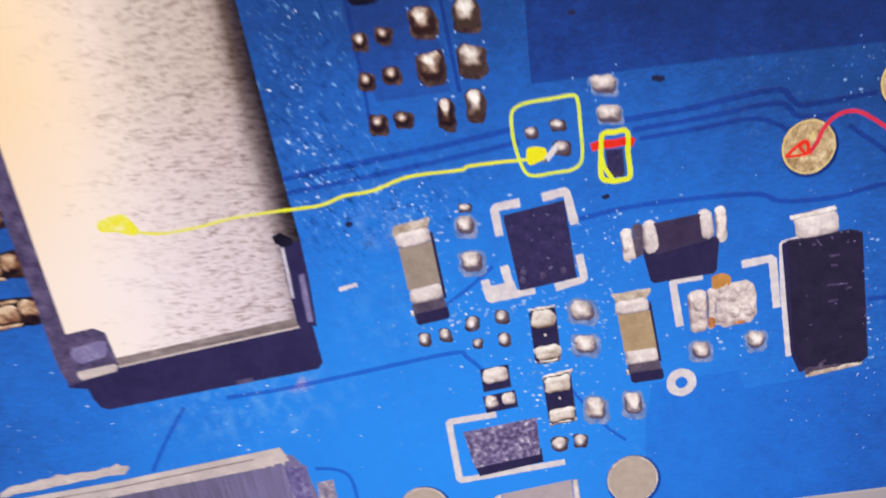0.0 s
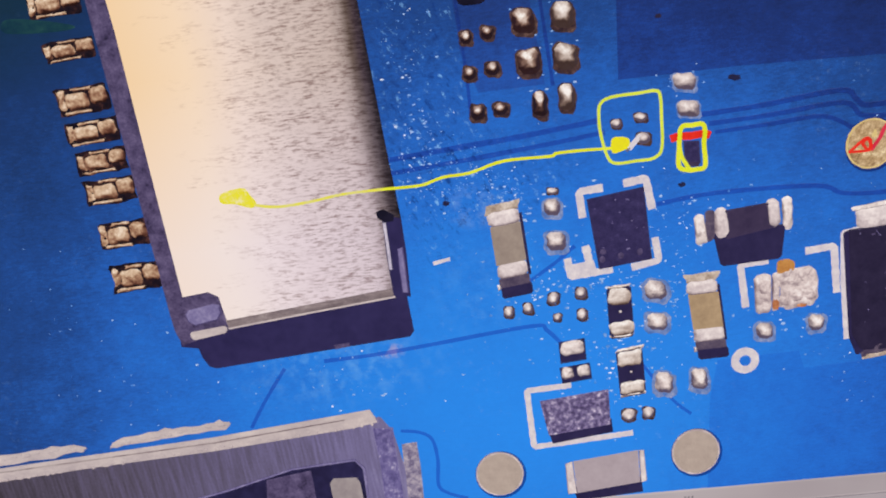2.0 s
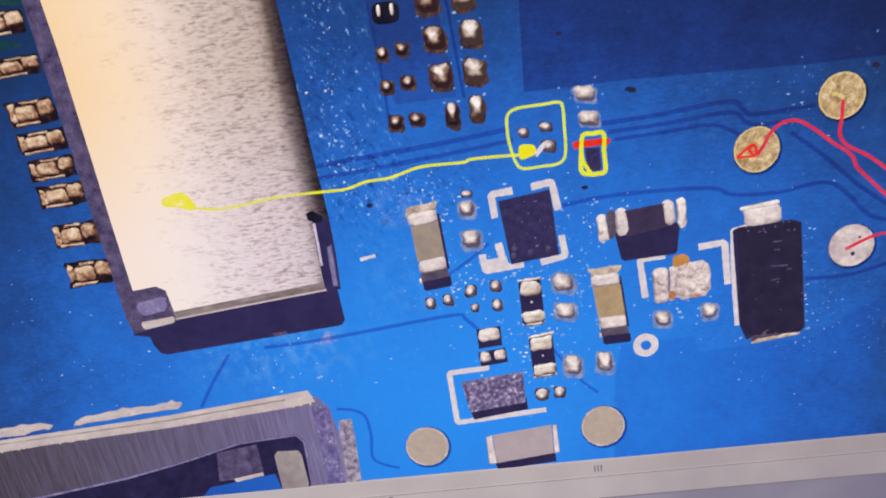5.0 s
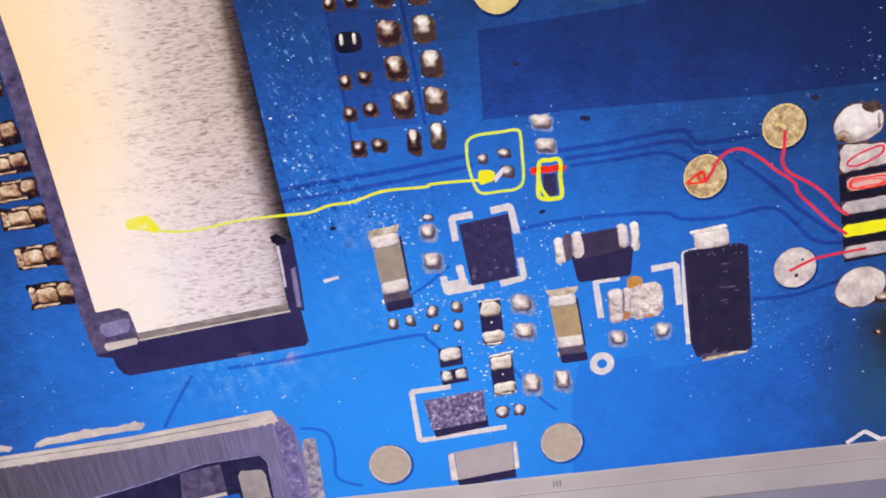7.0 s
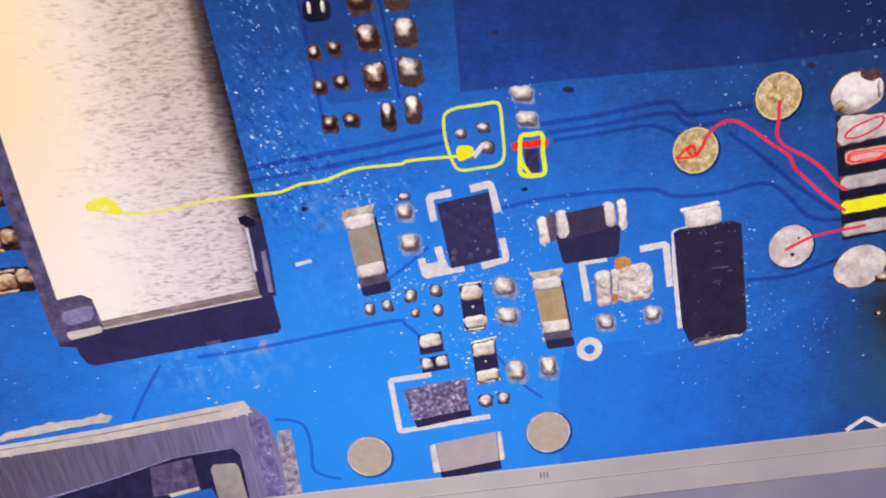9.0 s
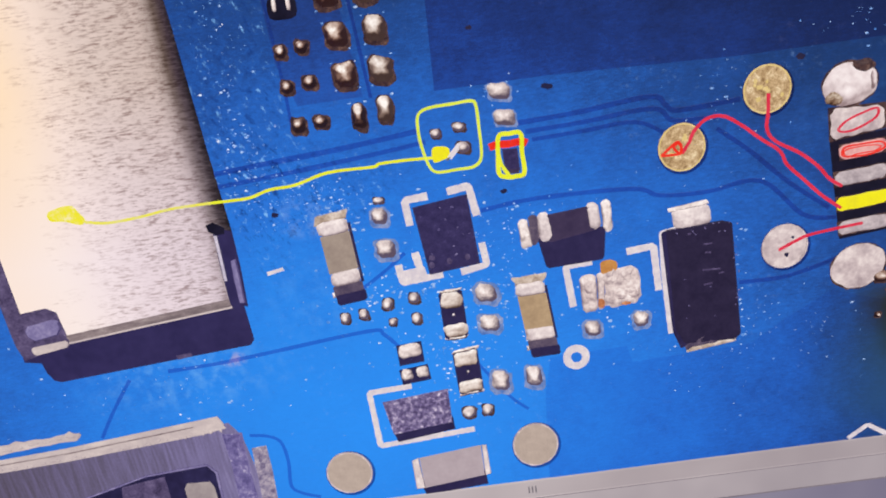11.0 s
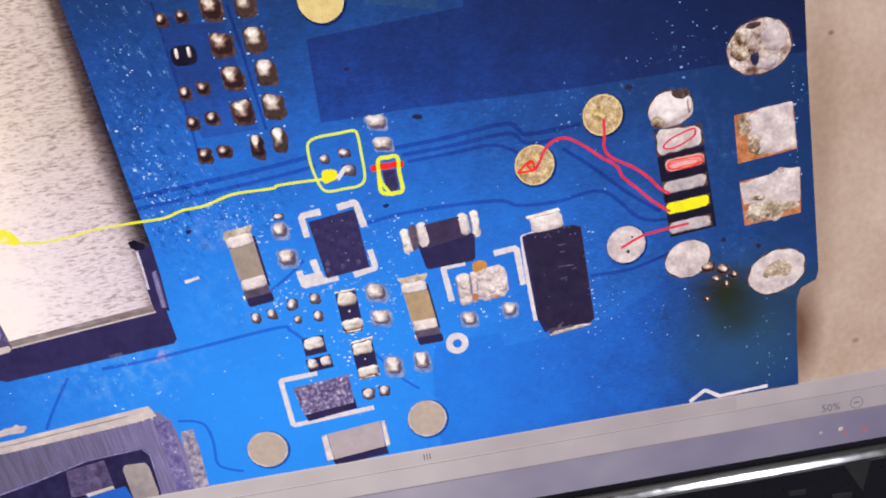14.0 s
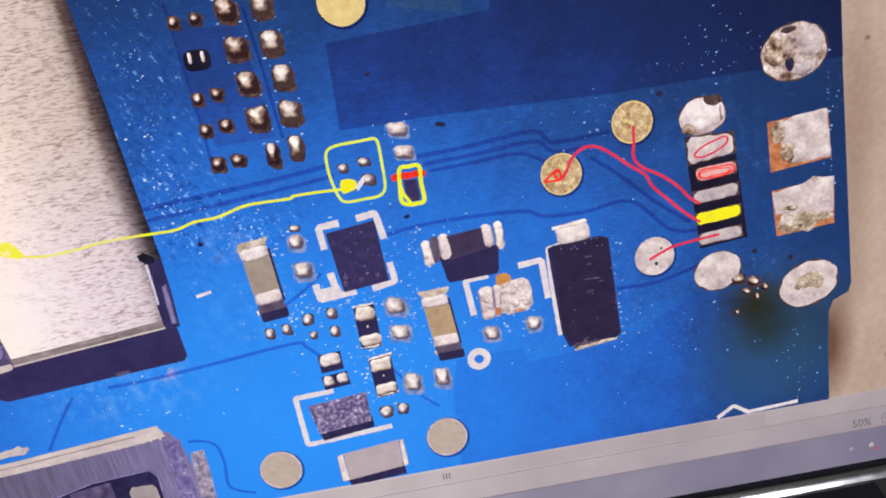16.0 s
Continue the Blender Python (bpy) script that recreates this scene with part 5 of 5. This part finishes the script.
square_pad([(85.5, 34.2), (103.0, 35.8), (103.4, 22.3), (86.9, 21.1)], "square copper pad with hollow grey solder", 6,
           [(85.7, 33.8), (93.6, 34.8), (97.4, 36.5), (102.8, 35.7), (103.1, 25.7), (97.0, 24.8), (91.4, 26.4), (86.5, 27.5)],
           ((89.6, 31.4, 4.6, 2.6, FILLET_TAN), (99.5, 31.0, 6.3, 8.2, TIN_WHITE), (94.4, 25.2, 14.0, 5.6, TIN_STAINED), (91.5, 23.6, 7.5, 3.4, LUMP_BROWN), (98.7, 25.6, 6.7, 3.0, TIN_STAINED), (91.0, 28.8, 8.0, 2.0, LUMP_BROWN), (97.4, 29.4, 6.6, 1.6, LUMP_BROWN), (97.4, 35.8, 2.6, 1.6, LUMP)))

# ---- pin row ----
shape("pin_bed", [(62.4, 45.3), (75.7, 46.3), (78.6, 22.5), (65.1, 21.3)], 0.36, 0.42, BLACK, "dark bed under a row of connector pins", "pin bed")


def pin(corners, material, label):
    x, z = middle(corners)
    ob = thing("connector_pin", x, z, 0, label, "connector pin", "connector pins")
    q = shift(corners, x, z)
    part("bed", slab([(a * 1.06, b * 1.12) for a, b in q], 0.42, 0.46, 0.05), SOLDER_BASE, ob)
    part("blade", lumpy(rounded(q, 0.25), 0.46, 0.76, 0.14, 0.5, int(z), 4.0, 7, 48, 0.12), material, ob)


pin([(62.3, 52.4), (74.8, 52.1), (75.5, 46.8), (62.7, 45.3)], TIN_WHITE, "grey tinned connector pin circled with red pen")
pin([(64.9, 43.9), (75.5, 44.4), (75.6, 41.1), (65.1, 40.4)], PIN_PINK, "pink-tinted pin circled with red pen")
pin([(63.7, 37.6), (76.0, 38.4), (76.1, 35.0), (63.9, 34.2)], PIN, "plain grey connector pin")
pin([(64.3, 31.5), (76.6, 32.2), (76.7, 28.9), (64.7, 28.2)], YELLOW_SOFT, "connector pin painted over with yellow pen")
pin([(64.8, 25.5), (76.7, 26.3), (77.0, 23.1), (65.2, 22.3)], PIN, "grey connector pin with a red pen line")

# ---- pen drawing over the photograph ----
PEN = 1.0
line("pen_line", [(-111.4, 50.3), (-105.8, 49.1), (-97.9, 49.4), (-90.0, 50.3), (-80.7, 50.4)], 0.7, PEN - 0.3, PEN, YELLOW_FAINT, "faint yellow pen line across the steel shell", "pen line")
line("pen_line", [(-80.7, 50.4), (-76.0, 50.3), (-71.5, 50.4), (-66.7, 51.6), (-60.6, 51.9), (-52.8, 53.7), (-42.3, 53.6), (-40.8, 54.1), (-34.8, 54.1), (-28.1, 53.8)], 0.7, PEN - 0.3, PEN, YELLOW, "long yellow pen line across the blue board", "pen line")
line("pen_outline", [(-30.9, 60.9), (-30.4, 63.8), (-27.9, 65.0), (-22.1, 65.2), (-18.3, 65.3), (-17.3, 64.1), (-17.2, 59.4), (-17.4, 52.7), (-19.3, 50.6), (-23.2, 50.4), (-27.9, 50.4), (-29.6, 52.3), (-30.7, 57.1)], 0.72, PEN - 0.3, PEN, YELLOW_PALE, "yellow-green pen frame around four solder dots", "pen line", closed=True)
line("pen_outline", [(-13.0, 56.6), (-10.6, 56.9), (-8.0, 56.6), (-8.1, 52.4), (-8.0, 47.6), (-10.0, 47.0), (-12.1, 47.1), (-13.8, 48.2), (-13.6, 52.3)], 1.1, PEN - 0.3, PEN, YELLOW, "yellow pen frame around a small chip", "pen line", closed=True)
line("pen_line", [(-13.5, 53.0), (-13.1, 50.2), (-11.7, 47.6)], 0.9, PEN - 0.3, PEN, YELLOW, "short yellow pen stroke", "pen line")
line("pen_line", [(-14.9, 54.5), (-13.4, 54.8), (-11.1, 54.6), (-8.1, 54.8), (-7.2, 54.5)], 1.7, PEN - 0.4, PEN - 0.1, RED_PURE, "short thick red pen stroke under the yellow frame", "pen line")
shape("pen_dot", smooth([(-28.4, 55.8), (-26.6, 56.2), (-24.6, 55.5), (-24.7, 53.7), (-26.2, 53.0), (-28.4, 52.8)], True), PEN - 0.3, PEN + 0.02, YELLOW_SOFT, "solid yellow pen dot on a solder joint", "pen dot")
shape("pen_dot", smooth([(-118.3, 53.2), (-115.6, 54.1), (-112.5, 54.2), (-111.3, 52.5), (-110.2, 50.5), (-111.6, 49.5), (-114.8, 50.7), (-118.1, 51.3)], True), PEN - 0.1, PEN + 0.02, YELLOW_SMEAR, "yellow highlighter smear on the steel shell", "pen dot")
line("pen_line", [(28.5, 47.2), (30.1, 49.4), (31.4, 51.9), (34.4, 54.2), (38.2, 54.2), (42.6, 51.3), (46.3, 48.1), (50.8, 44.6), (52.5, 41.2), (56.7, 36.8), (60.5, 32.9), (64.9, 29.3)], 0.8, PEN - 0.3, PEN, RED, "curved red pen line from a gold pad to the pins", "pen line", "red pen lines")
line("pen_line", [(48.3, 57.7), (48.2, 53.6), (47.9, 50.0), (49.8, 47.0), (55.4, 43.5), (59.7, 39.8), (62.4, 36.5), (65.1, 34.5)], 0.8, PEN - 0.3, PEN, RED, "red pen line from a gold pad to the pins", "pen line", "red pen lines")
line("pen_line", [(50.7, 20.8), (54.4, 22.4), (57.7, 23.5), (65.1, 24.3), (70.1, 24.7)], 0.7, PEN - 0.3, PEN, RED, "red pen line from the pale pad to a pin", "pen line", "red pen lines")
line("pen_scribble", [(23.7, 47.1), (25.9, 48.9), (27.4, 49.8), (28.2, 49.0), (27.9, 47.1), (26.5, 48.7), (27.8, 49.4), (28.2, 47.2), (25.3, 47.0), (23.7, 47.1)], 0.6, PEN - 0.3, PEN, RED_PURE, "small red pen scribble on a gold pad", "pen line")
line("pen_loop", [(64.2, 47.5), (66.0, 49.4), (69.8, 50.8), (72.9, 51.4), (72.9, 49.6), (70.0, 47.9), (66.5, 46.9)], 0.5, PEN - 0.3, PEN, RED, "red pen loop on a pin", "pen line", "red pen loops", closed=True)
line("pen_loop", [(65.3, 41.5), (65.8, 43.3), (69.6, 43.6), (74.0, 43.6), (75.0, 42.2), (71.9, 41.1), (68.0, 41.0)], 0.4, PEN - 0.3, PEN, RED_PURE, "red pen loop on a pin", "pen line", "red pen loops", closed=True)
line("pen_loop", [(65.6, 42.4), (67.6, 43.0), (71.5, 43.1), (74.0, 42.6), (72.8, 41.7), (69.0, 41.5), (66.4, 41.0)], 0.25, PEN - 0.3, PEN, RED_PURE, "thin second red pen loop on a pin", "pen line", "red pen loops", closed=True)
cursor = thing("pencil_cursor", -23.6, 54.6, 0, "small white pencil pointer beside the yellow dot", "pointer")
part("shaft", strip(shift([(-24.5, 53.5), (-22.2, 55.8)], -23.6, 54.6), 1.2, PEN - 0.2, PEN + 0.1), PAPER_WHITE, cursor)
part("tip", strip(shift([(-25.2, 52.9), (-24.7, 53.4)], -23.6, 54.6), 0.5, PEN - 0.2, PEN + 0.1), INK, cursor)

# ---- dust and flux crumbs on the lacquer, with glints painted as pale flakes ----
rng = random.Random(11)
bm = bmesh.new()


def crumb_or_glint(x, z, s):
    n, a0 = rng.choice((4, 5, 6)), rng.uniform(0, 6.28)
    st = rng.uniform(0.7, 2.2)
    pts = [(x + s * st * math.cos(a0 + 6.283 * i / n) * rng.uniform(0.6, 1.1), z + s * math.sin(a0 + 6.283 * i / n) * rng.uniform(0.6, 1.1)) for i in range(n)]
    lo = [bm.verts.new((px / 1000, pz / 1000, 0.00034)) for px, pz in pts]
    top = bm.verts.new((x / 1000, z / 1000, 0.00052))
    for i in range(n):
        bm.faces.new((lo[i], lo[(i + 1) % n], top))


CLUSTERS = ((-72.7, 74.1, 4.8, 18.4, 60), (-70.0, 60.5, 7.5, 6.0, 60), (-62.1, 52.0, 12.0, 4.6, 50), (-69.9, 52.5, 9.0, 9.2, 90), (42.3, 57.8, 9.2, 8.9, 35), (70.3, 74.1, 16.6, 8.4, 50), (43.2, -1.5, 30.5, 16.2, 120), (-53.5, 48.0, 4.5, 3.9, 45),
            (-94.9, 3.5, 22.9, 10.8, 60), (-32.3, 13.1, 25.2, 23.9, 260), (-21.5, 32.0, 24.4, 14.5, 120), (-130.9, 7.1, 33.0, 9.1, 25), (94.4, -18.0, 7.2, 15.2, 30), (-161.4, 19.1, 14.8, 26.9, 30), (7.4, 35.3, 37.6, 12.6, 60), (-70.9, 98.4, 8.8, 23.4, 30))
for x, z, rx, ry, count in CLUSTERS:
    for _ in range(count):
        px, pz = rng.gauss(x, rx * 0.55), rng.gauss(z, ry * 0.55)
        if EDGE + 1 < pz < 120 and px < 104:
            crumb_or_glint(px, pz, rng.choice((0.09, 0.1, 0.12, 0.13, 0.16, 0.2, 0.3)))
for x, z, rx, ry, count in ((-28.1, 5.7, 6.4, 13.9, 110), (-34.0, 22.0, 14.0, 5.0, 45), (-49.0, 33.0, 2.4, 9.0, 24), (-16.0, 14.0, 4.0, 9.0, 24), (-53.7, 44.1, 4.6, 2.8, 40), (-13.3, 66.3, 5.8, 2.9, 8), (40.8, 13.1, 2.3, 18.9, 30), (-6.0, 36.7, 19.6, 6.3, 30), (-47.2, 21.4, 9.4, 5.0, 45), (10.0, 10.0, 10.0, 4.0, 20), (101.4, 45.9, 1.9, 18.7, 25)):
    for _ in range(count):
        px, pz = rng.gauss(x, rx * 0.6), rng.gauss(z, ry * 0.6)
        if EDGE + 1 < pz < 120 and px < 104:
            crumb_or_glint(px, pz, rng.choice((0.15, 0.2, 0.25, 0.3, 0.4)))
# painted highlights at the corners of the large joints
for x, z, w, h in GRID:
    for a, b in ((-1, -1), (1, -1), (-1, 1), (1, 1)):
        if rng.random() < 0.75:
            crumb_or_glint(x + a * w * 0.52 + rng.gauss(0, 0.15), z + b * h * 0.52 + rng.gauss(0, 0.15), rng.choice((0.2, 0.25, 0.32)))
me = mesh_of("flux_crumbs_and_glints", bm, FLAKE)
ob = new("flux_crumbs_and_glints", me)
ob.matrix_basis = at(0, 0)
tagged(ob, "pale crumbs of flux and dust, and painted glints, on blue lacquer", "crumbs", "", "stuff")
